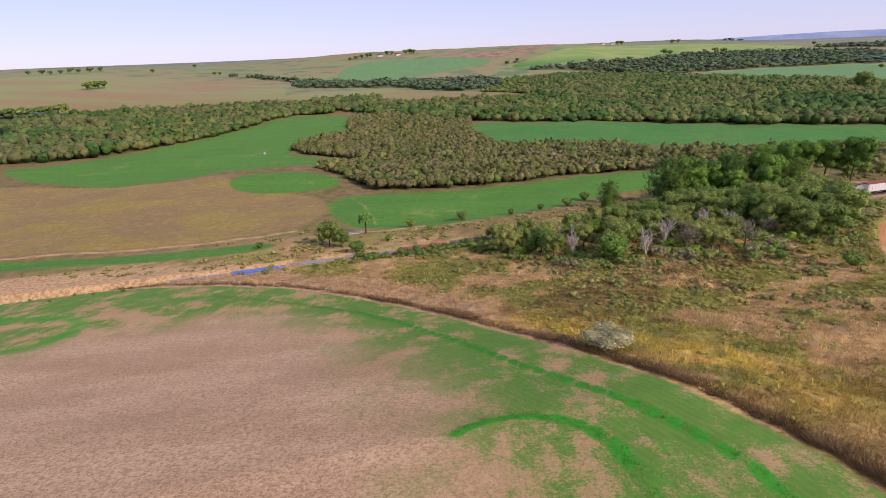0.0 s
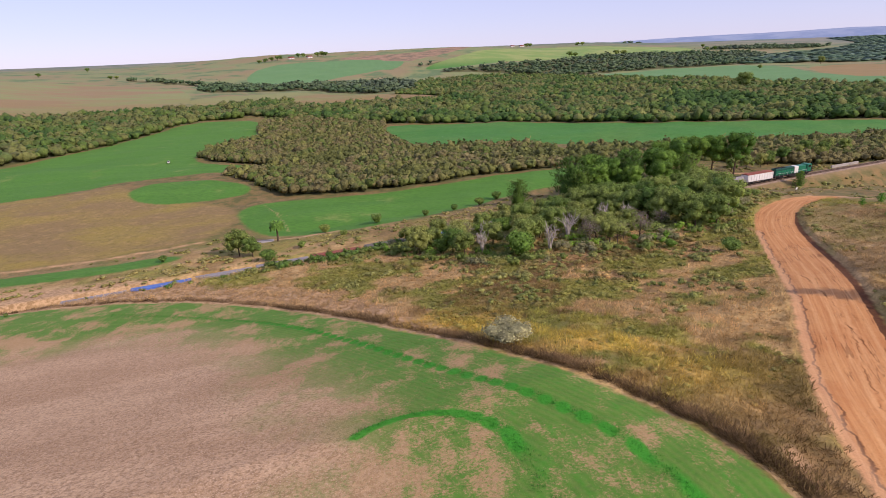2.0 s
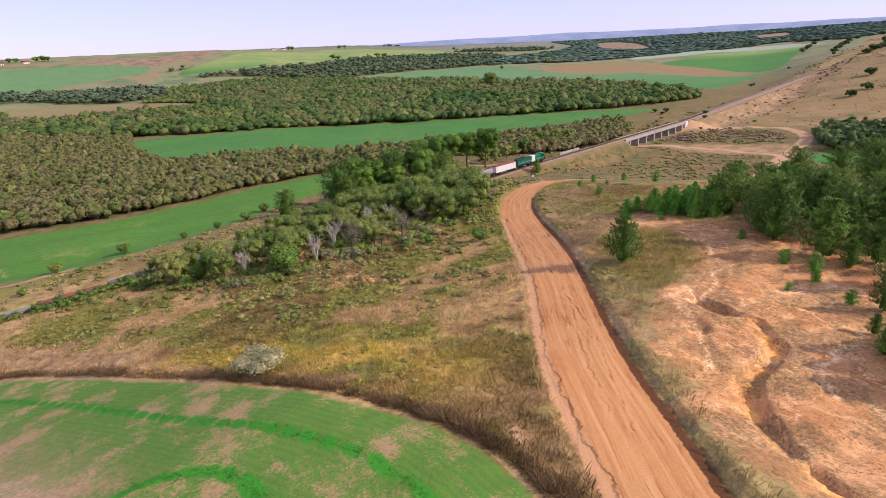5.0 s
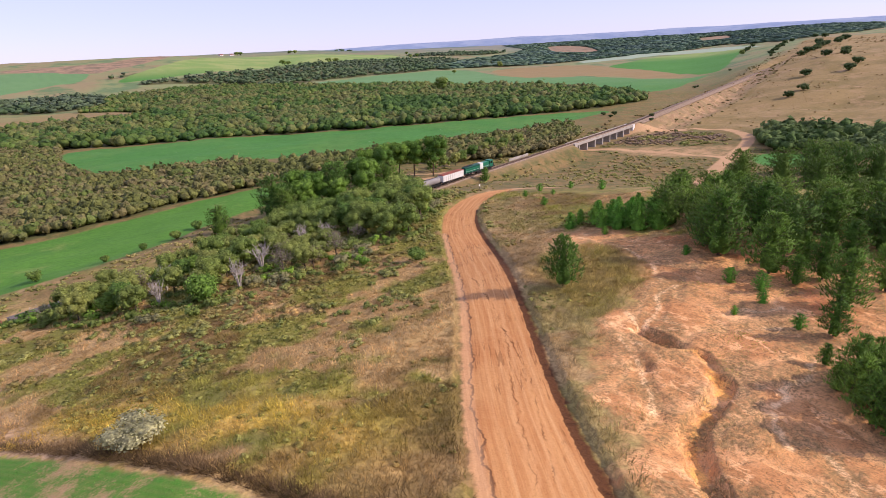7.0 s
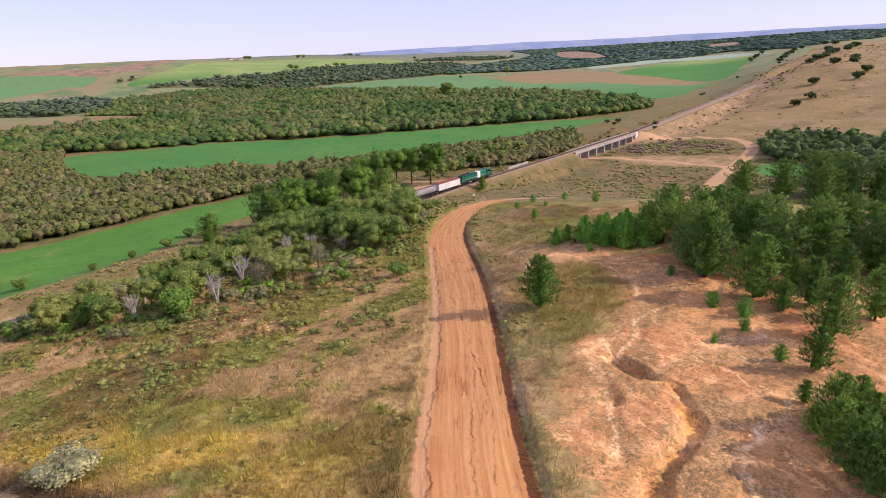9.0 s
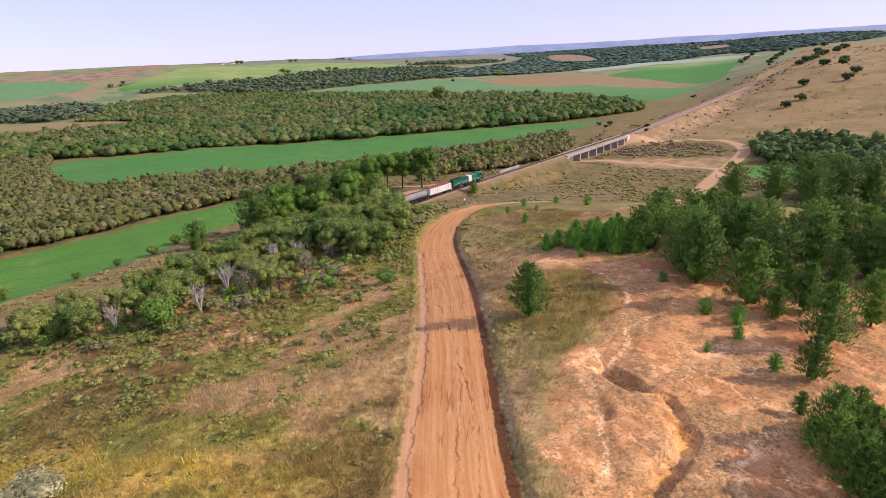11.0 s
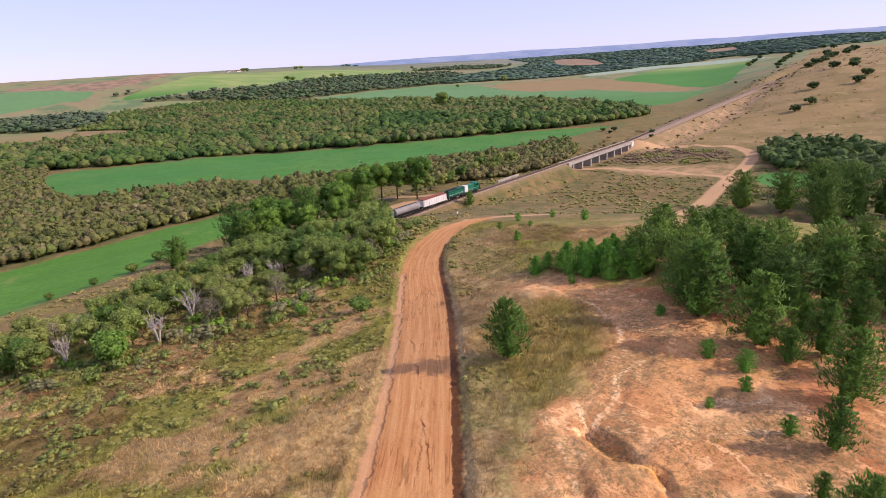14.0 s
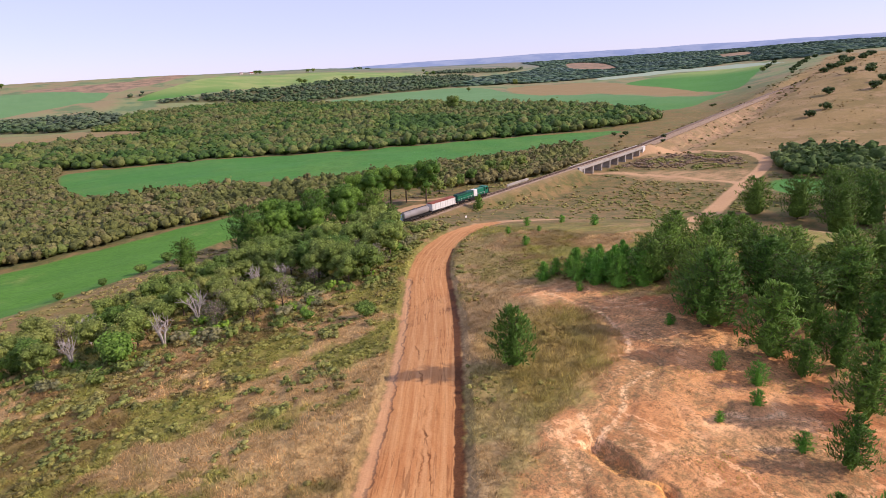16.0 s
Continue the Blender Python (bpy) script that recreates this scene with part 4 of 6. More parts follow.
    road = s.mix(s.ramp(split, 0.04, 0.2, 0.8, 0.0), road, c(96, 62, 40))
    road = s.mix(s.ramp(s.attr("rut_l"), 0.3, 1.0, 0.35, 0.0), road, c(214, 176, 136))
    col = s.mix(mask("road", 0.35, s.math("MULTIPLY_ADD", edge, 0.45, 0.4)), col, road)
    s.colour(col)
    s.bump(s.math("ADD", s.math("MULTIPLY", n_small, 0.5), s.math("ADD", s.math("MULTIPLY", n_fine, 0.16), s.math("MULTIPLY", rut, 0.1))), 0.7, 0.35)
    return s.m


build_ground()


def build_distant_hills():
    """Hills behind all the rest, haze painted in as blue and a faint glow: a ridge, its worn outline fitted to the
    camera's view.
    """
    s = Shade("distant_hills", 1.0)
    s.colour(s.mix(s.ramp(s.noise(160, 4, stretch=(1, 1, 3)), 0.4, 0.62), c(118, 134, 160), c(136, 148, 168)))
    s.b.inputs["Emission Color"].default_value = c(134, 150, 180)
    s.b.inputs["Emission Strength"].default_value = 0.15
    b = np.linspace(16, 84, 340)
    rise = np.interp(b, [16, 22, 27, 32, 38, 42, 46, 53, 56, 60, 63, 65, 70, 84], [-0.2, 0.08, 0.25, 0.36, 0.4, 0.52, 0.45, 0.47, 0.57, 0.52, 0.6, 0.56, 0.64, 0.66])
    rise = rise + 0.035 * (hashed_noise(b, b * 0, 1.3, 91) - 0.5) + 0.02 * (hashed_noise(b, b * 0, 0.35, 92) - 0.5)
    a, vs = np.radians(b), []
    for reach, k in ((4250, 0.0), (4420, 0.6), (4560, 0.9), (4680, 1.0), (4820, 0.7)):
        top = 29.5 + 4680 * np.tan(np.radians(rise))
        z = -60 + (top + 60) * k + (hashed_noise(b, b * 0 + reach, 2.0, 93) - 0.5) * 12 * (0 < k < 1)
        vs.append(np.stack([20 + np.sin(a) * reach, np.cos(a) * reach, z], 1))
    n, i = len(b), np.arange(len(b) - 1)
    f = np.vstack([np.stack([r * n + i, r * n + i + 1, (r + 1) * n + i + 1, (r + 1) * n + i], 1) for r in range(4)])
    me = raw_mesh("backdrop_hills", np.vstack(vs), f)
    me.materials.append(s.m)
    return tagged(new("backdrop_hills", me), "hills on the horizon with haze painted in as pale blue", "backdrop", kind="structure")


build_distant_hills()


# ---- plants ----
rng = np.random.default_rng(7)


def unit(v):
    return v / (np.linalg.norm(v, axis=-1, keepdims=True) + 1e-9)


def cards(centres, normals, w, h, lean=None, gen=rng):
    """A bent leaf spray (one quad) at each centre, facing its normal."""
    n = len(centres)
    t = lean if lean is not None else gen.normal(size=(n, 3))
    b = unit(t - normals * np.sum(t * normals, 1, keepdims=True))
    a = np.cross(normals, b)
    w, h = np.broadcast_to(w, n)[:, None], np.broadcast_to(h, n)[:, None]
    v = np.stack([centres - a * w * 0.5 - b * h * 0.35, centres + a * w * 0.35 - b * h * 0.5, centres + a * w * 0.5 + b * h * 0.4, centres - a * w * 0.3 + b * h * 0.5], 1)
    return v.reshape(-1, 3), np.arange(4 * n).reshape(n, 4)


def quad_sphere(n):
    """A sphere of 6 n n quads."""
    index, vs, fs = {}, [], []
    g = np.tan(np.linspace(-1, 1, n + 1) * np.pi / 4)

    def at(p):
        key = tuple(np.round(p, 4))
        if key not in index:
            index[key] = len(vs)
            vs.append(p)
        return index[key]

    for axis in range(3):
        for sgn in (-1, 1):
            for i in range(n):
                for j in range(n):
                    ring = []
                    for a, b in ((i, j), (i + 1, j), (i + 1, j + 1), (i, j + 1)):
                        p = np.zeros(3)
                        p[axis], p[(axis + 1) % 3], p[(axis + 2) % 3] = sgn, g[a], g[b]
                        ring.append(at(p))
                    fs.append(ring if sgn > 0 else ring[::-1])
    return unit(np.array(vs)), np.array(fs)


CORE_V, CORE_F = quad_sphere(2)
LUMP = quad_sphere(1)


def wood_crown(gen, count, size, mass):
    """A crown seen from afar, one unit wide and high: an uneven mass of boughs with sprays of leaves on it."""
    knobs = unit(gen.normal(size=(6, 3)) + np.array([0, 0, 0.6]))
    reach = gen.uniform(0.7, 1.2, 6)

    def radius(d):
        near = np.exp(-(np.arccos(np.clip(d @ knobs.T, -1, 1)) / 0.55) ** 2)
        return 0.34 + 0.2 * (near * reach).max(1)

    v = mass[0] * (radius(mass[0]) * gen.uniform(0.76, 1.12, len(mass[0])))[:, None]
    shape = np.array([1, 1, 0.95])
    d = unit(gen.normal(size=(count, 3)) + np.array([0, 0, 0.55]))
    q = d * (radius(d) * gen.uniform(0.8, 1.22, count))[:, None]
    k = gen.uniform(0.6, 1.5, count) * size
    cv, cf = cards(q, unit(d + gen.normal(size=(count, 3)) * 0.5), k, k, None, gen)
    v, f, n = np.vstack([v, cv]), np.vstack([mass[1], cf + len(v)]), np.vstack([unit(v), np.repeat(d, 4, 0)])
    return v * shape + np.array([0, 0, 0.46]), f, n


def crown(gen, lobes, count, size, flat=0.8, core=0.7, mass=(CORE_V, CORE_F)):
    """Leaf sprays over several lobes (x, y, z, radius), with leafy cores inside; also the way each part faces."""
    lobes = np.array(lobes, float)
    area = lobes[:, 3] ** 2
    pick = gen.choice(len(lobes), count, p=area / area.sum())
    d = unit(gen.normal(size=(count, 3)))
    d[:, 2] = np.where(gen.random(count) < 0.75, np.abs(d[:, 2]), d[:, 2])
    r = lobes[pick, 3] * gen.uniform(0.76, 1.12, count)
    p = lobes[pick, :3] + d * r[:, None] * np.array([1, 1, flat])
    nor = unit(d + gen.normal(size=(count, 3)) * 0.42 + np.array([0, 0, 0.3]))
    k = gen.uniform(0.6, 1.35, count) * size
    v, f = cards(p, nor, k, k * gen.uniform(0.7, 1.2, count), gen=gen)
    cv, cf, cn = [v], [f], [np.repeat(unit(d + np.array([0, 0, 0.2])), 4, 0)]
    base = len(v)
    for x, y, z, rad in lobes:
        cv.append(np.array([x, y, z]) + mass[0] * rad * core * np.array([1, 1, flat]) * gen.uniform(0.85, 1.15, (len(mass[0]), 1)))
        cf.append(mass[1] + base)
        cn.append(mass[0])
        base += len(mass[0])
    return np.vstack(cv), np.vstack(cf), np.vstack(cn)


def tube(points, radii, sides=6):
    """A tapered limb along points."""
    p, n = np.array(points, float), len(points)
    ang = np.linspace(0, 2 * np.pi, sides, endpoint=False)
    vs = []
    for i in range(n):
        d = unit(p[min(i + 1, n - 1)] - p[max(i - 1, 0)])
        a = unit(np.cross(d, (0.3, 0.9, 0.1) if abs(d[2]) > 0.8 else (0, 0, 1)))
        b = np.cross(d, a)
        vs.append(p[i] + radii[i] * (np.cos(ang)[:, None] * a + np.sin(ang)[:, None] * b))
    k = np.arange(sides)
    fs = [np.stack([i * sides + k, i * sides + (k + 1) % sides, (i + 1) * sides + (k + 1) % sides, (i + 1) * sides + k], 1) for i in range(n - 1)]
    return np.vstack(vs), np.vstack(fs)


def joined(pieces):
    vs, fs, base = [], [], 0
    for v, f in pieces:
        vs.append(v)
        fs.append(f + base)
        base += len(v)
    return np.vstack(vs), np.vstack(fs)


def limbs(gen, height, radius, spread, count, start=0.35, sides=5):
    """A trunk and its boughs; returns the mesh pieces and the bough ends."""
    bend = gen.normal(size=2) * 0.05 * height
    stem = [(bend[0] * k * k, bend[1] * k * k, height * k) for k in (0, 0.25, 0.5, 0.75, 1.0)]
    pieces = [tube(stem, [radius, radius * 0.8, radius * 0.6, radius * 0.4, radius * 0.12], sides)]
    ends = []
    for i in range(count):
        k = start + (0.95 - start) * i / max(count - 1, 1)
        ang = i * 2.4 + gen.uniform(-0.4, 0.4)
        o = np.array([bend[0] * k * k, bend[1] * k * k, height * k])
        length = spread * (1.15 - 0.6 * k) * gen.uniform(0.8, 1.2)
        d = np.array([math.cos(ang), math.sin(ang), gen.uniform(0.35, 0.9)])
        e = o + d * length
        pieces.append(tube([o, o + d * length * 0.5 + (0, 0, 0.1 * length), e], [radius * 0.45 * (1.1 - k), radius * 0.28 * (1.1 - k) + 0.01, 0.012], 4))
        ends.append(e)
    return pieces, ends


def softened(me, n):
    """Keeps the way that foliage faces as a whole."""
    me.attributes.new("soft", "FLOAT_VECTOR", "POINT").data.foreach_set("vector", np.asarray(n, np.float32).ravel())


def part(name, v, f, material, parent, label="", soft=None):
    me = raw_mesh(name, v, f)
    if soft is not None:
        softened(me, soft)
    me.materials.append(material)
    ob = new(name, me)
    ob.parent = parent
    if label:
        tagged(ob, label)
    return ob


def broad_tree(name, seed, height, width, leaf, size, count, label, lift=0.3, core=0.7):
    gen = np.random.default_rng(seed)
    pieces, ends = limbs(gen, height * 0.8, 0.03 * height, width * 0.55, 9, lift)
    root = new(name)
    v, f = joined(pieces)
    part("trunk", v, f, M_BARK, root)
    lobes = [(e[0] * 0.9, e[1] * 0.9, min(e[2], height * 0.84), width * gen.uniform(0.2, 0.3)) for e in ends]
    lobes.append((0, 0, height * 0.82, width * 0.3))
    lobes.append((width * 0.12, -width * 0.1, height * 0.62, width * 0.34))
    lobes.append((0, 0, height * 0.5, width * 0.33))
    v, f, n = crown(gen, lobes, count, size, 1.05, core)
    part("crown", v, f, leaf, root, "", n)
    return tagged(root, label, "tree")


def bush(name, seed, height, width, leaf, size, count, label):
    gen = np.random.default_rng(seed)
    root = new(name)
    pieces = []
    lobes = []
    for i in range(6):
        a = i * 1.05 + gen.uniform(-0.3, 0.3)
        r = width * 0.28 * (i > 0)
        e = (math.cos(a) * r, math.sin(a) * r, height * gen.uniform(0.45, 0.66))
        pieces.append(tube([(0, 0, -0.1), (e[0] * 0.4, e[1] * 0.4, e[2] * 0.5), e], [0.05, 0.04, 0.015], 4))
        lobes.append((*e, width * gen.uniform(0.24, 0.32)))
    v, f = joined(pieces)
    part("trunk", v, f, M_BARK, root)
    lobes.append((0, 0, height * 0.35, width * 0.42))
    v, f, n = crown(gen, lobes, count, size, 0.85)
    part("crown", v, f, leaf, root, "", n)
    return tagged(root, label, "bush")


def bare_tree(name, seed, height, width, label):
    gen = np.random.default_rng(seed)
    root = new(name)
    pieces = []
    for i in range(7):
        a = i * 0.9 + gen.uniform(-0.3, 0.3)
        d = np.array([math.cos(a) * width * 0.3, math.sin(a) * width * 0.3, height * gen.uniform(0.75, 1.0)])
        m = d * np.array([0.35, 0.35, 0.5])
        pieces.append(tube([(0, 0, -0.1), m, d], [0.13, 0.09, 0.03], 5))
        for j in range(5):
            k = gen.uniform(0.4, 0.95)
            o = m + (d - m) * (k - 0.4) / 0.6
            e = o + gen.normal(size=3) * np.array([0.16, 0.16, 0.05]) * width + (0, 0, height * gen.uniform(0.1, 0.25))
            pieces.append(tube([o, (o + e) / 2 + (0, 0, 0.05), e], [0.05, 0.04, 0.02], 3))
            for _ in range(2):
                e2 = e + gen.normal(size=3) * 0.08 * width + (0, 0, 0.25)
                pieces.append(tube([(o + e) / 2, e2], [0.03, 0.015], 3))
    v, f = joined([p for p in pieces])
    part("trunk", v, f, M_DEAD, root)
    return tagged(root, label, "tree")


def pine(name, seed, height, width, leaf, label, whorls=15, clear=0.1, round_top=0.0, core=0.62):
    """A pine: whorled branches carrying upturned bundles of needles."""
    gen = np.random.default_rng(seed)
    root = new(name)
    pieces = [tube([(0, 0, -0.2), (0.05, 0, height * 0.5), (0, 0.05, height * 0.98)], [0.022 * height, 0.015 * height, 0.012], 6)]
    cen, nor, lean, siz, out, rings = [], [], [], [], [], []
    for i in range(whorls):
        k = clear + (0.97 - clear) * i / (whorls - 1)
        z = height * k
        rel = (k - clear) / (1 - clear)
        r = width * 0.5 * ((1 - rel) ** 0.8 * (1 - round_top) + round_top * math.sqrt(max(1 - (2 * rel - 0.85) ** 2 / 1.5, 0.02))) * (0.55 + 0.45 * min(1, rel * 5 + 0.4)) + 0.15
        rings.append((z - 0.2 * r, r * (1 - 0.55 * rel)))
        for j in range(8 if rel < 0.8 else 5):
            a = j * 0.898 + i * 0.5 + gen.uniform(-0.25, 0.25)
            d = np.array([math.cos(a), math.sin(a), gen.uniform(0.1, 0.45)])
            length = r * gen.uniform(0.75, 1.15)
            o = np.array([0, 0, z])
            pieces.append(tube([o, o + d * length * 0.6, o + d * length + (0, 0, 0.08 * length)], [0.006 * height * (1.1 - rel) + 0.01, 0.02, 0.008], 3))
            for m in range(10):
                q = gen.uniform(0.35, 1.06)
                p = o + d * length * q + gen.normal(size=3) * 0.16 * np.array([1, 1, 0.6]) * (0.4 + r * 0.3)
                for _ in range(2):
                    cen.append(p + gen.normal(size=3) * 0.05)
                    nor.append(gen.normal(size=3) + d * 0.3 + (0, 0, 0.4))
                    lean.append(d * 0.7 + np.array([0, 0, 0.9]) + gen.normal(size=3) * 0.3)
                    siz.append(gen.uniform(0.75, 1.25))
                    out.append(np.array([d[0], d[1], 0.55 + 0.6 * rel]))
    siz = np.array(siz) * (0.22 + 0.035 * height)
    v, f = cards(np.array(cen), unit(np.array(nor)), siz * 0.22, siz * 1.15, unit(np.array(lean)), gen)
    n = np.repeat(unit(np.array(out)), 4, 0)
    # the close inner needles
    ang = np.linspace(0, 2 * np.pi, 9, endpoint=False)
    rings = rings[:-2:2] + [(height * 0.93, 0.03)]
    cv = np.vstack([np.stack([np.cos(ang + 0.3 * i) * r * core * gen.uniform(0.7, 1.2, 9), np.sin(ang + 0.3 * i) * r * core * gen.uniform(0.7, 1.2, 9), z + gen.normal(size=9) * 0.12 * r], 1) for i, (z, r) in enumerate(rings)])
    j = np.arange(9)
    cf = np.vstack([np.stack([i * 9 + j, i * 9 + (j + 1) % 9, (i + 1) * 9 + (j + 1) % 9, (i + 1) * 9 + j], 1) for i in range(len(rings) - 1)])
    cn = unit(cv * np.array([1, 1, 0]) + np.array([0, 0, 0.35]))
    v, f, n = np.vstack([v, cv]), np.vstack([f, cf + len(v)]), np.vstack([n, cn])
    tv, tf = joined(pieces)
    part("trunk", tv, tf, M_BARK, root)
    part("crown", v, f, leaf, root, "", n)
    return tagged(root, label, "pine tree")


def old_pine(name, seed, height, width, label):
    """A tall pine with a bare trunk and a broad rounded crown."""
    gen = np.random.default_rng(seed)
    root = new(name)
    pieces, ends = limbs(gen, height * 0.93, 0.024 * height, width * 0.5, 14, 0.3, 6)
    v, f = joined(pieces)
    part("trunk", v, f, M_BARK, root)
    lobes = [(e[0], e[1], min(e[2], height * 0.88), width * gen.uniform(0.2, 0.27)) for e in ends] + [(0, 0, height * 0.87, width * 0.26), (0.3, 0.2, height * 0.68, width * 0.34), (-0.4, 0, height * 0.52, width * 0.3)]
    v, f, n = crown(gen, lobes, 2300, 0.38, 0.95, 0.72)
    part("crown", v, f, M_PINE, root, "", n)
    return tagged(root, label, "pine tree")


def palm(name, seed, height, label):
    gen = np.random.default_rng(seed)
    root = new(name)
    v, f = tube([(0, 0, -0.2), (0.1, 0, height * 0.4), (0.05, 0.1, height * 0.72)], [0.28, 0.2, 0.16], 7)
    part("trunk", v, f, M_BARK, root)
    quads = []
    for i in range(22):
        a = i * 2.399
        up = 1.1 - 1.3 * i / 22
        d = np.array([math.cos(a), math.sin(a), 0])
        prev = np.array([0.05, 0.1, height * 0.72])
        side = np.array([-d[1], d[0], 0])
        for k in range(5):
            nxt = prev + (d * (0.62 - 0.05 * k) + np.array([0, 0, up * 0.45 - 0.24 * k])) * height * 0.105
            w0, w1 = 0.5 * math.sin(math.pi * (k + 0.6) / 6.2), 0.5 * math.sin(math.pi * (k + 1.4) / 6.6)
            for sgn in (-1, 1):
                drop = np.array([0, 0, -0.22])
                quads.append(np.array([prev, nxt, nxt + side * sgn * w1 * 1.6 + drop, prev + side * sgn * w0 * 1.6 + drop]))
            prev = nxt
    v = np.vstack(quads)
    part("crown", v, np.arange(len(v)).reshape(-1, 4), M_LIME, root, "", unit(v * np.array([1, 1, 0]) + np.array([0, 0, 1.5])))
    return tagged(root, label, "palm tree")


def plant(ob, x, y, scale=1.0, turn=None, sink=0.05, tall=1.0):
    z = float(ground_height(np.array([x]), np.array([y]))[0])
    turn = rng.uniform(0, 360) if turn is None else turn
    ob.matrix_basis = pose(x, y, z - sink, 0, 0, turn) @ Matrix.Diagonal((scale, scale, scale * tall, 1))
    return ob


PLANTED = {}


def grow(maker, key, x, y, scale=1.0, tall=1.0, label="", group="", *args, **kw):
    """Plants a tree of a kind: the first is built, later ones are copies."""
    if key not in PLANTED:
        ob = PLANTED[key] = maker(*args, **kw)
    else:
        ob = copy_thing(PLANTED[key], pose(0, 0, 0))
    plant(ob, x, y, scale, None, 0.05, tall)
    return tagged(ob, label, group=group)


def dark_tree(i, x, y, s, tall=1.0, label="dark green broadleaf tree in a thicket"):
    return grow(broad_tree, ("dark", i % 3), x, y, s / 6, tall, label, "thicket trees", "broadleaf_tree", 11 + i % 3, 6.0, 4.6, M_DARK, 0.25, 1900, label)


def olive_tree(i, x, y, s, tall=1.0, label="olive green scrubby tree in a thicket"):
    return grow(broad_tree, ("olive", i % 3), x, y, s / 5, tall, label, "thicket trees", "scrub_tree", 31 + i % 3, 5.0, 3.9, M_OLIVE, 0.22, 1600, label)


def twig_tree(i, x, y, s, tall=1.0, label="grey half-bare tree with thin twigs"):
    return grow(broad_tree, ("twig", i % 2), x, y, s / 5, tall, label, "thicket trees", "leafless_tree", 51 + i % 2, 5.0, 3.6, M_TWIG, 0.13, 900, label, lift=0.2, core=0.08)


def lime_bush(i, x, y, s, tall=1.0, label="yellow-green leafy bush in the thicket"):
    return grow(bush, ("lime", i % 2), x, y, s / 3, tall, label, "bushes", "bush", 61 + i % 2, 3.0, 3.2, M_LIME, 0.2, 1100, label)


def dark_bush(i, x, y, s, tall=1.0, label="round dark green bush on dry grass"):
    return grow(bush, ("darkb", i % 2), x, y, s / 3, tall, label, "bushes", "bush", 71 + i % 2, 3.0, 3.2, M_DARK, 0.2, 1100, label)


def hill_tree(i, x, y, s, tall=1.0, label="lone dark tree on the dry hillside"):
    return grow(broad_tree, ("hill", i % 3), x, y, s / 6, tall, label, "hillside trees", "broadleaf_tree", 141 + i % 3, 6.0, 6.2, M_HILL, 0.42, 700, label, lift=0.22)


def young_pine(i, x, y, h, tall=1.0, label="young green pine with low branches"):
    return grow(pine, ("pine", i % 3), x, y, h / 7.5, tall, label, "young pines", "pine", 81 + i % 3, 7.5, 6.0, M_PINE, label, clear=0.14, round_top=0.22, core=0.36)


def seedling(i, x, y, h, tall=1.0, label="tiny pine seedling on open ground"):
    return grow(pine, ("seed", i % 2), x, y, h / 4.0, tall, label, "pine seedlings", "pine", 121 + i % 2, 4.0, 3.8, M_YOUNG, label, whorls=9, clear=0.06, round_top=0.6, core=0.4)


def round_pine(i, x, y, h, tall=1.0, label="bushy full-crowned pine at the soil's edge"):
    return grow(pine, ("rpine", i % 2), x, y, h / 9.0, tall, label, "pines", "pine", 91 + i % 2, 9.0, 8.2, M_OLD, label, whorls=17, clear=0.12, round_top=0.75)


def tall_pine(i, x, y, h, tall=1.0, label="tall pine with bare trunk and rounded crown"):
    return grow(old_pine, ("opine", i % 2), x, y, h / 14.0, tall, label, "tall pines", "pine", 101 + i % 2, 14.0, 7.6, label)


def far_tree(i, x, y, s, tall=1.0, label="distant dark tree"):
    return grow(broad_tree, ("far", i % 2), x, y, s / 6, tall, label, "distant trees", "broadleaf_tree", 131 + i % 2, 6.0, 5.6, M_DARK, 0.8, 200, label)


# thicket between the dirt road and the railway
THICKET = rounded([(8, 118), (13, 140), (34, 152), (50, 163), (62, 170), (80, 166), (104, 160), (106, 146), (92, 126), (80, 103), (69, 106), (57, 104), (47, 97), (35, 97), (24, 101)], times=1)
KEPT_OPEN = [(37, 103, 4), (36, 99, 4), (43.5, 110.8, 4), (42, 106, 4.5), (30.8, 100, 4), (27, 118, 3), (24.4, 110, 3), (24, 106, 3), (57, 122, 3), (62, 120, 3)]
count = 0
for gx in np.arange(6, 112, 4.7):
    for gy in np.arange(95, 172, 5.2):
        x, y = gx + rng.uniform(-2.2, 2.2), gy + rng.uniform(-2.2, 2.2)
        if not inside(np.array([x]), np.array([y]), THICKET)[0]:
            continue
        if any(math.hypot(x - px, y - py) < r for px, py, r in KEPT_OPEN):
            continue
        kind, s = rng.random(), rng.uniform(0.8, 1.25)
        east = smooth(50, 75, x)
        if kind < 0.18 + 0.34 * east:
            dark_tree(count, x, y, 5.4 * s + 1.2 * east)
        elif kind < 0.7:
            olive_tree(count, x, y, 4.4 * s)
        elif kind < 0.84:
            twig_tree(count, x, y, 4.6 * s)
        else:
            lime_bush(count, x, y, 3.4 * s)
        count += 1
for i, (x, y, h) in enumerate([(69, 176, 16), (76, 172, 14), (83, 176, 15), (90, 178, 15.5), (97, 170, 13), (104, 178, 15), (110, 176, 13.5), (79, 182, 16), (87, 168, 12), (112, 168, 9), (94, 184, 16), (102, 186, 15.5), (71, 170, 12)]):
    (tall_pine if i % 3 else round_pine)(i, x, y, h * 0.92, 1.0, "dense green pine beyond the thicket")
for i, (x, y, h) in enumerate([(146, 202, 17), (139, 206, 15), (134, 210, 15), (130, 216, 15), (124, 206, 14), (119, 210, 14)]):
    tall_pine(i, x, y, h, 1.0, "tall pine with bare trunk beside the railway yard")
young_pine(0, 66.9, 51.8, 7.2, 1.0, "lone young pine standing in dry grass beside road")
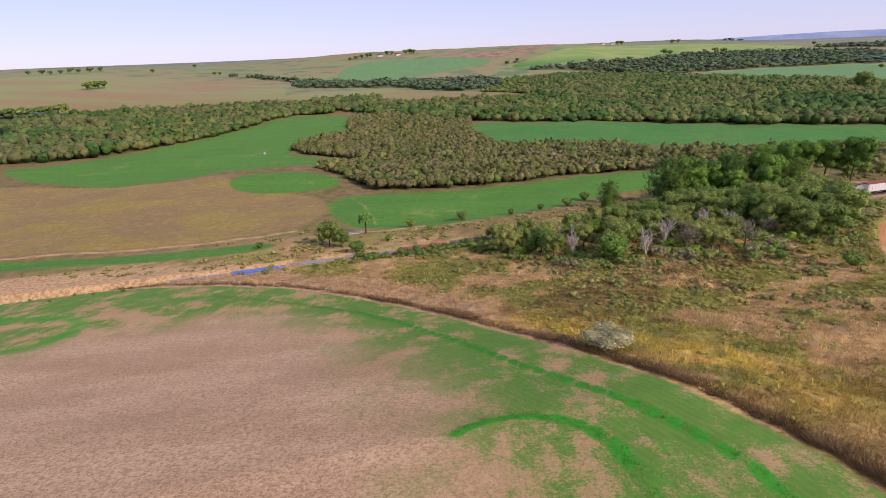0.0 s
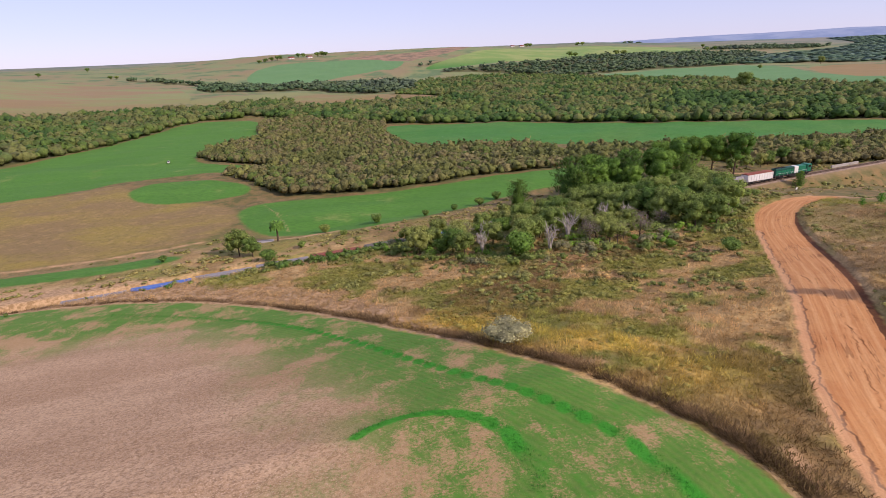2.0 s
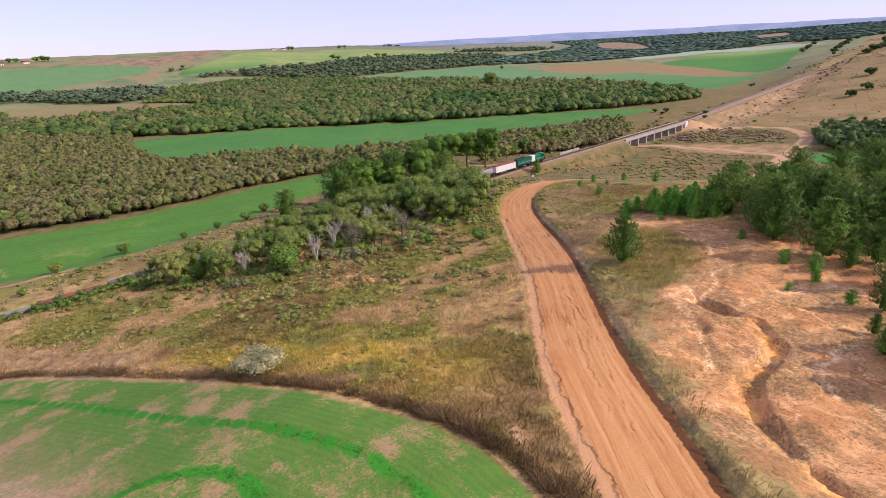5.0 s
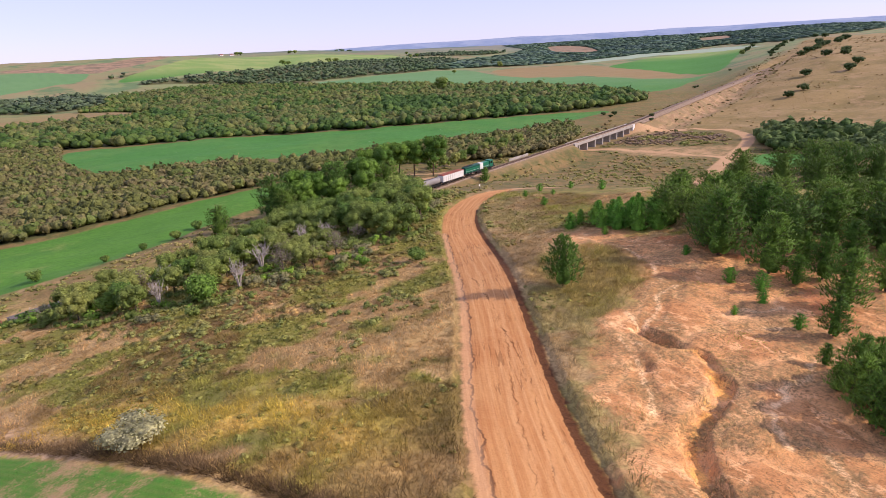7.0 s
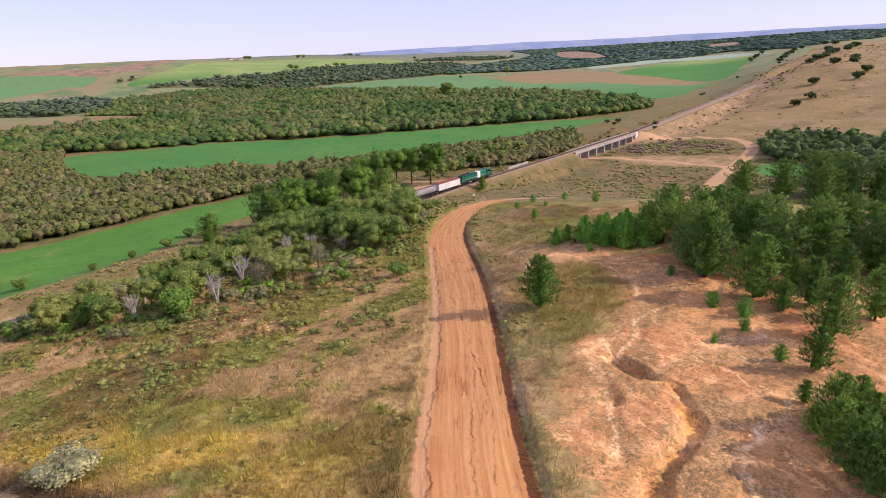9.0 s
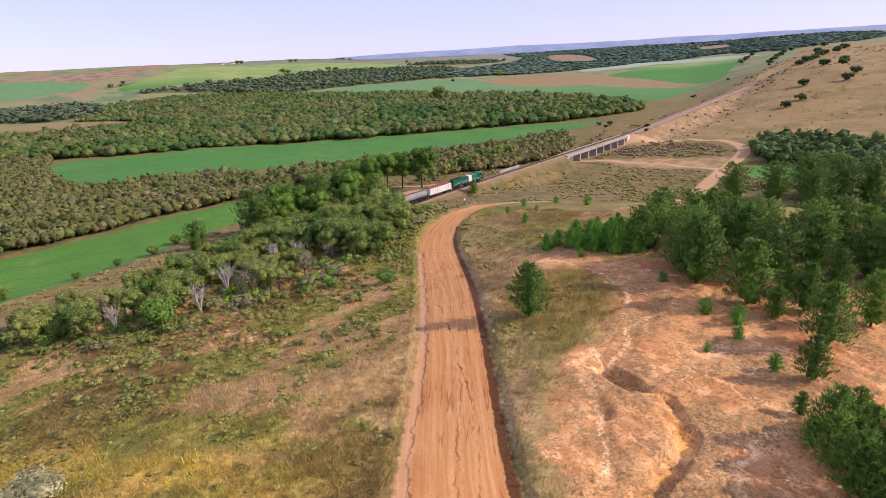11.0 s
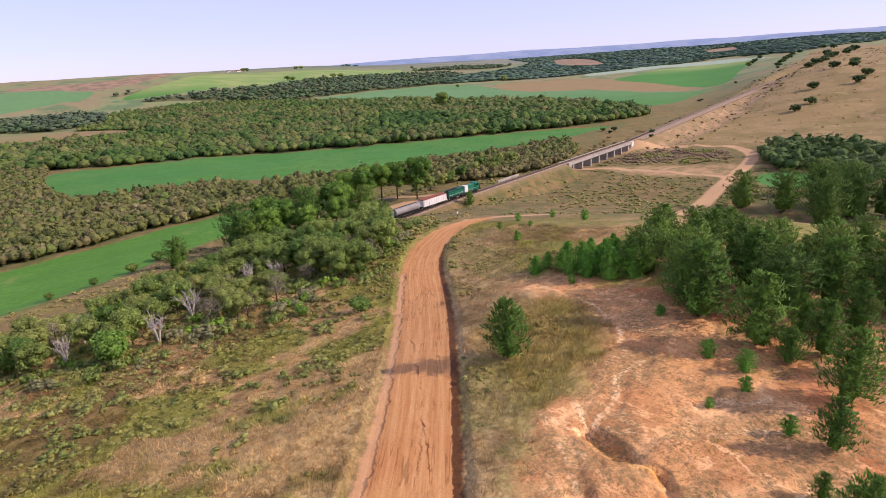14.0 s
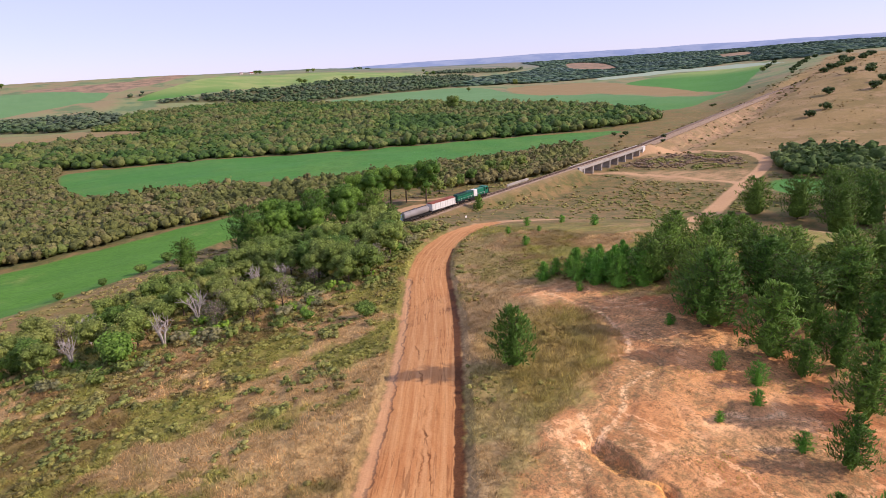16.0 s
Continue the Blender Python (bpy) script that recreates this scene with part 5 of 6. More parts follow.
round_pine(0, 51, 176, 8.5, 1.0, "rounded pine beside the green field")
young_pine(1, 151, 173, 6.0, 1.0, "small pine beside the railway track")
dark_bush(0, 64.7, 85, 3.0)
lime_bush(0, 30.8, 100, 5.0, 1.15, "large rounded yellow-green tree at thicket edge")
lime_bush(1, 12, 140, 4.0, 1.0)
grow(bush, "pale", 15.3, 50.5, 1.5, 0.62, "wide pale grey-green bush beside the crop", "bushes", "bush", 77, 3.0, 3.2, M_PALE, 0.12, 2000, "wide pale grey-green bush beside the crop")
lime_bush(0, 57.8, 93, 2.0)
for i, (x, y, s) in enumerate([(37.1, 101.5, 1.2), (43.5, 109, 1.3), (27, 116, 1.1), (24.4, 107, 1.0), (57, 122, 1.1), (62, 120, 1.0), (4, 142, 0.8)]):
    grow(bare_tree, ("bare", i % 2), x, y, s, 1.0, "leafless whitish dead tree in the thicket", "dead trees", "dead_tree", 111 + i % 2, 4.2, 3.4, "leafless whitish dead tree in the thicket")
# trees along the field edge and the railway bank
for i, (x, y, s) in enumerate([(-12, 167, 3), (4, 173, 3.4), (40, 186, 3), (48, 195, 3.4), (-24, 137, 3.5), (-53, 148, 2), (-17, 148, 2.2), (20, 176, 2.2), (30, 180, 2.4), (-6, 158, 2.0)]):
    dark_bush(i, x, y, s, 1.0, "dark bush on the dry field edge")
for i, (x, y, s) in enumerate([(-33, 146, 7), (-29, 143, 5), (160, 214, 6), (168, 216, 6), (176, 222, 6), (186, 226, 7), (196, 230, 7), (204, 236, 7.5), (212, 234, 7), (220, 240, 7), (228, 240, 6.5), (152, 212, 5), (206, 228, 6)]):
    (olive_tree if i % 3 == 0 else dark_tree)(i, x, y, s, 1.0, "green tree on the railway bank")
grow(palm, "palm", -25, 160, 1.2, 1.0, "bushy green palm tree at the field edge", "", "palm", 5, 6.5, "bushy green palm tree at the field edge")

# pine stand beside the bare soil
PINES = [(89.5, 43.5, 9.4), (93, 47, 7.5), (87.5, 35.5, 8), (97, 49, 8), (103, 53, 7.8), (110, 50, 6.8), (100, 43, 8.6), (106, 44, 7.8), (114, 47, 6.4), (109, 63, 6.8), (114, 66, 6.4), (117, 62, 5.6), (119, 57, 5.8),
         (98, 38, 7.5), (103, 35, 8), (109, 38, 7.5), (116, 41, 6.8), (124, 40, 5.5), (113, 33, 7.5), (105, 28, 8), (121, 33, 6.5), (128, 36, 5.8), (112, 56, 6.8), (98, 58, 7), (104, 60, 7), (111, 26, 8), (118, 28, 7)]
for i, (x, y, h) in enumerate(PINES):
    (round_pine if i % 2 else young_pine)(i, x, y, h * 1.18, 0.86)
for i in range(22):
    x, y = rng.uniform(94, 127), rng.uniform(27, 62)
    if x + y > 128 and not (y > 52 and x < 97):
        young_pine(i, x, y, rng.uniform(3.2, 5.6), 1.0, "half-grown pine inside the stand")
for i, (x, y, h) in enumerate([(83, 25.1, 7), (75.2, 23, 4.5), (90.1, 30.3, 6), (86, 31.5, 4), (65.6, 18.8, 2.8), (69.2, 21.2, 2.3), (67, 18, 5.2), (67.5, 14.0, 5.4), (64.0, 11.0, 5), (72, 14, 5.6), (69, 9, 5.5), (62.6, 14.8, 5.2), (64.3, 16.8, 4.8), (61.8, 13.2, 5.2), (66.2, 15.6, 5), (70, 17.6, 4), (94, 34, 4.5), (97, 30, 6), (91, 24, 6.5)]):
    young_pine(i, x, y, h, 1.0, "small pine sapling on eroded soil")
for i, (x, y, h) in enumerate([(75, 26.1, 1.5), (74, 32.4, 0.9), (78.4, 31.6, 1.4), (81.5, 33.4, 2.0), (81.8, 37.5, 1.8), (88.7, 63.1, 1.2), (86.7, 46.7, 1.3), (123, 114, 1.8), (133, 112, 1.8), (132, 100, 2.2), (107, 96, 1.8), (112, 108, 1.4), (118, 104, 1.2)]):
    seedling(i, x, y, h * 1.15)
for i, (x, y, s) in enumerate([(90, 72, 2.6), (92.8, 69, 2.8), (92, 63, 3.6), (93.5, 60, 4), (96, 58, 4.2), (97, 64, 4), (94, 66, 3.8), (99, 61, 4.4), (95, 70, 3.4), (91.5, 66, 2.8), (94.8, 63, 3.6), (97, 67, 3.6), (92.6, 72, 2.4), (100, 65, 4), (98, 58.5, 4)]):
    grow(pine, ("young", i % 2), x, y, s / 4.0, 0.95, "bright green clump of young pines", "young pines", "pine", 86 + i % 2, 5.0, 4.6, M_YOUNG, "bright green clump of young pines", whorls=11, clear=0.05)
for i, (x, y, s) in enumerate([(225, 112, 13), (228, 99, 14), (242, 94, 15), (237, 82, 16), (252, 90, 15), (258, 102, 13), (222, 84, 15), (246, 76, 16)]):
    round_pine(i, x, y, s, 1.0, "tall dark pine beyond the stand")
for i, (x, y, s) in enumerate([(455, 205, 8.5), (477, 205, 9), (531, 229, 10.5), (553, 207, 11), (584, 213, 11), (671, 257, 12), (619, 253, 11), (721, 314, 12), (684, 303, 10), (915, 387, 14), (807, 338, 13), (890, 353, 14), (1290, 537, 15), (1026, 398, 15),
                               (1348, 580, 14), (640, 246, 10), (745, 318, 11), (780, 330, 12), (850, 350, 12), (960, 380, 13)]):
    hill_tree(i, x, y, s * 0.66, 0.9).location.z -= 0.1 * s
for i, (x, y, s) in enumerate([(1071, 579, 11), (1147, 608, 13), (1262, 661, 14), (867, 427, 9), (905, 442, 10), (940, 455, 11), (976, 470, 12), (1050, 500, 13), (1124, 531, 13), (1209, 559, 13), (800, 392, 6), (840, 410, 8), (1105, 590, 11),
                               (562, 345, 5), (570, 347, 4), (359, 280, 6), (352, 284, 5), (700, 388, 5), (345, 272, 4), (322, 222, 3.5), (331, 228, 4)]):
    hill_tree(i, x, y, s * 0.6, 0.9, "leafy dark tree lining the railway cutting").location.z -= 0.08 * s
dark_tree(0, 430, 604, 20, 0.9, "great dark tree above the woods")
for i, (x, y, s) in enumerate([(859, 999, 14), (700, 950, 8), (1008, 543, 9)]):
    olive_tree(i, x, y, s, 1.0, "lone tree in the far fields")

for i, (x, y, s) in enumerate([(-774, 1097, 8), (-753, 1105, 10), (-730, 1094, 8), (-729, 1122, 10), (-755, 1194, 12), (-742, 1199, 10), (-748, 1249, 13), (-779, 1340, 12), (-671, 1359, 9), (-714, 1696, 12), (-499, 1281, 8), (-485, 1276, 8),
                               (-207, 1502, 11), (-194, 1512, 12), (-218, 1480, 11), (-230, 1459, 10), (-189, 1525, 12), (-149, 1574, 12), (-138, 1586, 11), (-100, 1572, 13), (-90, 1584, 14), (-79, 1580, 12),
                               (580, 1997, 14), (591, 1992, 14), (761, 1996, 14), (772, 1977, 14), (529, 1435, 14), (534, 1410, 12), (647, 1425, 14), (667, 1426, 14)]):
    far_tree(i, x, y, s, 0.85, "distant tree on the far ridge")
for i, (x, y) in enumerate([(1123, 1821), (1002, 1598), (1041, 1624), (-422, 558), (-411, 558), (-404, 565), (-400, 575), (-394, 583), (-390, 590), (-415, 566), (-495, 811), (-497, 827), (-492, 832), (-490, 843)]):
    far_tree(i, x, y, 11, 0.9, "distant tree in a field clump")


# ---- woods of the valley ----
def woodland(name, polygons, spacing, height, tints, label, seed, sprays=84, size=1.0, fine=True, thinned=0.4, wide=0.85, avoid=FIELDS_A + FIELDS_B + FIELDS_C + FIELDS_D[1:]):
    gen = np.random.default_rng(seed)
    kinds = [wood_crown(gen, sprays, 0.2 * size, (CORE_V, CORE_F) if fine else LUMP) for _ in range(10)]
    vs, fs, ts, ns, base = [], [], [], [], 0
    for poly in polygons:
        lo, hi = poly.min(0), poly.max(0)
        gx, gy = np.meshgrid(np.arange(lo[0], hi[0], spacing), np.arange(lo[1], hi[1], spacing))
        x = gx.ravel() + gen.uniform(-0.45, 0.45, gx.size) * spacing
        y = gy.ravel() + gen.uniform(-0.45, 0.45, gx.size) * spacing
        m = inside(x, y, poly) & (zone(x, y, avoid, 12) < -1.2)
        x, y = x[m], y[m]
        d = np.hypot(x, y)
        m = gen.random(len(x)) < np.clip(1.25 - d / 1500, thinned, 1)
        x, y = x[m], y[m]
        z = land(x, y)
        species = 1.6 * hashed_noise(x, y, spacing * 9, seed) - 0.3 + 0.5 * (hashed_noise(x, y, spacing * 3, seed + 40) - 0.5) + 0.14 * gen.normal(size=len(x))
        rise = hashed_noise(x, y, spacing * 4, seed + 20)
        for i in range(len(x)):
            v, f, n = kinds[gen.integers(10)]
            big = gen.uniform(0.7, 1.0) + 0.4 * (gen.random() < 0.12) + 0.35 * (rise[i] - 0.5)
            h = height * big
            w = spacing * (wide + 0.8 * big) * gen.uniform(0.85, 1.3)
            a = gen.uniform(0, 6.28)
            ca, sa = math.cos(a) * w, math.sin(a) * w
            p = np.stack([x[i] + v[:, 0] * ca - v[:, 1] * sa, y[i] + v[:, 0] * sa + v[:, 1] * ca, z[i] - 0.5 + v[:, 2] * h], 1)
            vs.append(p)
            ns.append(n)
            fs.append(f + base)
            base += len(v)
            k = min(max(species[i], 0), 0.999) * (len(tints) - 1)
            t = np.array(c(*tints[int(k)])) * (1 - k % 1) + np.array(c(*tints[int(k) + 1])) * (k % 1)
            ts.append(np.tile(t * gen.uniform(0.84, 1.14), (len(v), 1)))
    me = raw_mesh(name, np.vstack(vs), np.vstack(fs))
    t = np.vstack(ts)
    t[:, 3] = 1
    me.attributes.new("tint", "FLOAT_COLOR", "POINT").data.foreach_set("color", t.astype(np.float32).ravel())
    softened(me, np.vstack(ns))
    me.polygons.foreach_set("use_smooth", np.ones(len(me.polygons), bool))
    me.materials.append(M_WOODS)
    return tagged(new(name, me), label, "woods", kind="stuff")


woodland("valley_scrub", WOODS[:2], 2.65, 4.6, [(100, 106, 56), (116, 120, 62), (124, 114, 76), (94, 112, 50), (120, 112, 70)], "brown and olive scrub woods between fields", 3, 18, 1.05)
woodland("valley_woods", WOODS[2:], 5.0, 7.6, [(66, 96, 42), (92, 114, 50), (116, 118, 66), (70, 102, 44), (108, 110, 64)], "dark green woods along the valley floor", 4, 9, 0.9)
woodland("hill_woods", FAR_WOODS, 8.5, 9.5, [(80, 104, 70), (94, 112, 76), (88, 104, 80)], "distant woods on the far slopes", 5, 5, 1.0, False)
# haze over the ridge is painted into these blue-grey leaf tints
woodland("ridge_woods", RIDGE_WOODS, 12, 6.5, [(80, 108, 84), (98, 122, 98), (88, 112, 100)], "woods on the far ridge with haze painted in", 6, 0, 1.0, False, 0.8, 1.5, FIELDS_C + HEATHS)
woodland("hollow_woods", HOLLOW, 4.2, 7.5, [(72, 96, 46), (88, 108, 56), (96, 112, 62)], "dark green woods in the valley hollow", 9, 14)


# ---- rough grass and low scrub ----
def blades(name, x, y, height, width, count, tint, lean=0.35, seed=1, label="", thick=0.028):
    """Tufts of pointed blades as quads."""
    gen = np.random.default_rng(seed)
    n = len(x)
    z = ground_height(x, y)
    k = count
    px, py, pz = (np.repeat(q, k) for q in (x, y, z))
    h, w = np.repeat(height, k) * gen.uniform(0.6, 1.2, n * k), np.repeat(width, k)
    a = gen.uniform(0, 6.283, n * k)
    r = w * np.sqrt(gen.random(n * k)) * 0.5
    bx, by = px + np.cos(a) * r, py + np.sin(a) * r
    a2 = a + gen.normal(size=n * k) * 0.8
    tip = np.stack([bx + np.cos(a2) * h * lean, by + np.sin(a2) * h * lean, pz + h], 1)
    base = np.stack([bx, by, pz - 0.05], 1)
    side = np.stack([-np.sin(a2), np.cos(a2), np.zeros(n * k)], 1) * (thick * (0.5 + h))[:, None]
    mid = base * 0.45 + tip * 0.55 + np.stack([-np.cos(a2), -np.sin(a2), np.zeros(n * k)], 1) * (h * 0.08)[:, None]
    v = np.stack([base - side * 0.8, mid + side, tip, mid - side], 1).reshape(-1, 3)
    me = raw_mesh(name, v, np.arange(4 * n * k).reshape(-1, 4))
    t = np.repeat(tint, k * 4, 0)
    me.attributes.new("tint", "FLOAT_COLOR", "POINT").data.foreach_set("color", np.hstack([t, np.ones((len(t), 1))]).astype(np.float32).ravel())
    up = np.stack([np.cos(a) * 0.7, np.sin(a) * 0.7, np.ones(n * k)], 1)
    softened(me, np.repeat(unit(up), 4, 0))
    me.materials.append(M_GRASS)
    return tagged(new(name, me), label, "grass", kind="stuff")


def scatter(n, x0, x1, y0, y1, seed):
    gen = np.random.default_rng(seed)
    return gen.uniform(x0, x1, n), gen.uniform(y0, y1, n), gen


x, y, gen = scatter(125000, -75, 120, 12, 128, 21)
u, s = rail_us(x, y)
keep = (signed(x, y, CROP, 12) < -0.2) & (signed(x, y, ROAD, 12) < -0.3 - 0.8 * hashed_noise(x, y, 2.5, 37) * (near_line(x, y, ROAD_EDGE_L, 12) < 3)) & (s < -4)
bare, tall = signed(x, y, BARE, 12), signed(x, y, TALL_GRASS, 12)
keep &= (bare < -0.5) | (tall > -0.5) | ((hashed_noise(x, y, 5, 31) + 0.3 * hashed_noise(x, y, 1.5, 36) > 0.78) & (gen.random(len(x)) < 0.6))
keep &= gen.random(len(x)) < np.clip(1.15 - np.hypot(x - 25, y - 5) / 190, 0.25, 1)
x, y, bare, tall = x[keep], y[keep], bare[keep], tall[keep]
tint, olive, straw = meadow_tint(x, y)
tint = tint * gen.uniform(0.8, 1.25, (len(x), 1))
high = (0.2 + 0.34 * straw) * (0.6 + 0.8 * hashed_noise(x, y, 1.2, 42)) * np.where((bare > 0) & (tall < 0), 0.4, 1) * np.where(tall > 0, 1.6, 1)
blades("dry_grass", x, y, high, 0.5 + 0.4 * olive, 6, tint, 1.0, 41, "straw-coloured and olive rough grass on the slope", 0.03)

# dark tall weeds along the crop's edge
edge = CROP[(CROP[:, 1] > 12) & (CROP[:, 0] > -110)]
gen = np.random.default_rng(51)
pick = gen.integers(0, len(edge) - 1, 9000)
pts = edge[pick] + (edge[pick + 1] - edge[pick]) * gen.random((9000, 1)) + gen.normal(size=(9000, 2)) * 0.6
off = unit(pts - np.array([-20, 40])) * gen.uniform(0.1, 1.6, (9000, 1))
x, y = (pts + off).T
keep = signed(x, y, CROP, 12) < 0
x, y = x[keep], y[keep]
k = hashed_noise(x, y, 4, 52)
blades("edge_weeds", x, y, 0.22 + 0.34 * k, np.full(len(x), 0.8), 7, blend((112, 90, 58), (164, 134, 90), hashed_noise(x, y, 1.6, 54)), 1.1, 53, "tall brown weeds along the crop's edge")

# sprouting crop
x, y, gen = scatter(60000, -45, 24, 18, 100, 61)
keep = signed(x, y, CROP, 12) > 0.3
x, y = x[keep], y[keep]
arc = np.minimum(line_distance(x, y, ARC_LONG), line_distance(x, y, ARC_SHORT))
on = np.exp(-(arc / 0.55) ** 2)
sown = 1 - smooth(-9, 6, signed(x, y, STUBBLE, 30))
keep = gen.random(len(x)) < np.maximum(on, 0.4 * sown * smooth(0.35, 0.7, hashed_noise(x, y, 5, 62)))
x, y, on = x[keep], y[keep], on[keep]
blades("crop_sprouts", x, y, 0.06 + 0.06 * on, np.full(len(x), 0.7), 5, blend((84, 150, 54), (52, 144, 40), on), 1.1, 63, "young green crop sprouting through pale stubble", 0.03)


def low_scrub(name, x, y, size, tint, sprays, seed, label, grain=0.11, tall=1.0, lobes=3):
    gen = np.random.default_rng(seed)
    z = ground_height(x, y)
    kinds = [crown(gen, [(gen.normal() * 0.25, gen.normal() * 0.25, 0.3, gen.uniform(0.3, 0.45)) for _ in range(lobes)], sprays, grain, 0.8, 0.72, LUMP) for _ in range(5)]
    vs, fs, ts, ns, base = [], [], [], [], 0
    for i in range(len(x)):
        v, f, n = kinds[gen.integers(5)]
        a, w = gen.uniform(0, 6.28), size[i]
        ca, sa = math.cos(a) * w, math.sin(a) * w
        vs.append(np.stack([x[i] + v[:, 0] * ca - v[:, 1] * sa, y[i] + v[:, 0] * sa + v[:, 1] * ca, z[i] - 0.1 + v[:, 2] * w * tall * gen.uniform(0.8, 1.3)], 1))
        ns.append(np.stack([n[:, 0] * ca - n[:, 1] * sa, n[:, 0] * sa + n[:, 1] * ca, n[:, 2] * w], 1) / w)
        fs.append(f + base)
        base += len(v)
        ts.append(np.tile(np.append(tint[i], 1), (len(v), 1)))
    me = raw_mesh(name, np.vstack(vs), np.vstack(fs))
    me.attributes.new("tint", "FLOAT_COLOR", "POINT").data.foreach_set("color", np.vstack(ts).astype(np.float32).ravel())
    softened(me, np.vstack(ns))
    me.materials.append(M_LEAF)
    return tagged(new(name, me), label, "scrub", kind="stuff")


# leafy weeds between the grass
x, y, gen = scatter(30000, -70, 100, 22, 118, 85)
u, s = rail_us(x, y)
keep = (signed(x, y, CROP, 12) < -0.8) & (signed(x, y, ROAD, 12) < -0.8) & (s < -5) & (signed(x, y, BARE, 12) < -1.5)
keep &= gen.random(len(x)) < np.clip(smooth(0.3, 0.62, hashed_noise(x, y, 7, 86)) + 0.8 * spots(x, y, LEAFY, 4) + 0.5 * spots(x, y, RUSTY, 4) - 0.8 * spots(x, y, STRAWY, 4), 0.06, 1) * np.where(y + 0.1 * x > 52, 1.0, 0.3)
x, y = x[keep], y[keep]
tint, olive, straw = meadow_tint(x, y)
g = gen.random(len(x))
keep = (olive > 0.4) | (spots(x, y, RUSTY, 4.5) > 0.35)
x, y, tint, olive, g = x[keep], y[keep], tint[keep], olive[keep], g[keep]
k = (0.7 * smooth(0.35, 0.5, olive))[:, None]
tint = tint * (1 - k) + k * blend((118, 128, 62), (164, 162, 92), g)
low_scrub("leafy_weeds", x, y, (0.4 + 0.6 * g * g) * (1 + 0.5 * spots(x, y, LEAFY, 4)), tint * 1.06, 22, 87, "small leafy weeds among rough grass", 0.3, 0.6, 1)

x, y, gen = scatter(16000, -60, 118, 25, 165, 71)
u, s = rail_us(x, y)
den = smooth(0.36, 0.74, hashed_noise(x, y, 9, 72)) * smooth(45, 85, y + 0.1 * x) + 1.1 * smooth(-20, 2, signed(x, y, THICKET, 24)) * smooth(0.25, 0.5, hashed_noise(x, y, 6, 79))
keep = (signed(x, y, CROP, 12) < -2.5) & (signed(x, y, ROAD, 12) < -1.5) & (s < -4) & (signed(x, y, BARE, 12) < -1) & (gen.random(len(x)) < den * 0.52)
keep &= ((x < 100) | (y > 112)) & ((x > 14) | (signed(x, y, CROP, 14) < -11))
x, y = x[keep], y[keep]
k, g = hashed_noise(x, y, 7, 73), gen.random(len(x))
tint = blend((126, 136, 70), (160, 158, 92), k) * (0.85 + 0.35 * g[:, None])
brown = smooth(0.52, 0.66, hashed_noise(x, y, 6, 88))[:, None] * 0.5
tint = tint * (1 - brown) + brown * blend((126, 96, 60), (156, 124, 80), g)
low_scrub("low_scrub", x, y, 0.7 + 1.2 * g, tint, 48, 74, "low olive shrubs among rough grass", 0.13, 0.72)
# undergrowth that closes the thicket
x, y, gen = scatter(5200, -5, 112, 88, 176, 81)
u, s = rail_us(x, y)
deep = signed(x, y, THICKET, 24)
keep = (deep > -7 + 5 * hashed_noise(x, y, 5, 82)) & (signed(x, y, ROAD, 12) < -3) & (s < -4) & (gen.random(len(x)) < np.where(deep < 4, 0.34, 0.16))
x, y = x[keep], y[keep]
g, k = gen.random(len(x)), hashed_noise(x, y, 6, 83)
tint = blend((104, 126, 56), (150, 160, 84), k)
grey = (k > 0.62)[:, None]
tint = np.where(grey, blend((128, 132, 88), (150, 146, 104), g), tint)
bright = (gen.random(len(x)) < 0.12)[:, None]
tint = np.where(bright, blend((104, 156, 48), (132, 164, 60), g), tint)
low_scrub("thicket_undergrowth", x, y, 1.2 + 1.5 * g, tint, 56, 85, "leafy undergrowth closing the thicket", 0.14, 1.0)
x, y, gen = scatter(20000, -120, 380, 112, 270, 75)
u, s = rail_us(x, y)
isl = smooth(-2, 3, signed(x, y, ISLAND, 12))
den = smooth(0.36, 0.62, hashed_noise(x, y, 16, 76)) * 0.7 + 0.14 + 0.6 * isl
keep = (np.abs(s) > 5) & (zone(x, y, FIELDS_A + FIELDS_B + [YARD, LOT, FIELDS_D[0], THICKET, ROAD], 12) < -2) & (gen.random(len(x)) < den) & (s < np.where(x > 60, 60, 45)) & ((y > 128) | (x > 150)) & (signed(x, y, HILL, 12) < 0)
keep &= (x < 300) | (isl > 0.5)
for t in TRACKS:
    keep &= near_line(x, y, t, 12) > 3.5
x, y, isl = x[keep], y[keep], isl[keep]
g, k = gen.random(len(x)), hashed_noise(x, y, 12, 77)
tint = blend((124, 132, 68), (160, 146, 92), k) * (1 - isl[:, None] * (k > 0.5)[:, None]) + blend((138, 118, 100), (148, 128, 104), g) * isl[:, None] * (k > 0.5)[:, None]
low_scrub("bank_scrub", x, y, 0.8 + 1.5 * g * g + 0.9 * isl, tint * (0.95 + 0.35 * g[:, None]), 13, 78, "dry olive scrub on the railway banks", 0.24, 0.55)
gen = np.random.default_rng(95)
u, off = gen.uniform(312, 900, 760), np.where(gen.random(760) < 0.6, gen.uniform(-24, -5.5, 760), gen.uniform(5.5, 26, 760))
x, y, g = RAIL_O[0] + RAIL_D[0] * u + RAIL_N[0] * off, RAIL_O[1] + RAIL_D[1] * u + RAIL_N[1] * off, gen.random(760)
keep = zone(x, y, FIELDS_B + FIELDS_C, 12) < -2
x, y, g = x[keep], y[keep], g[keep]
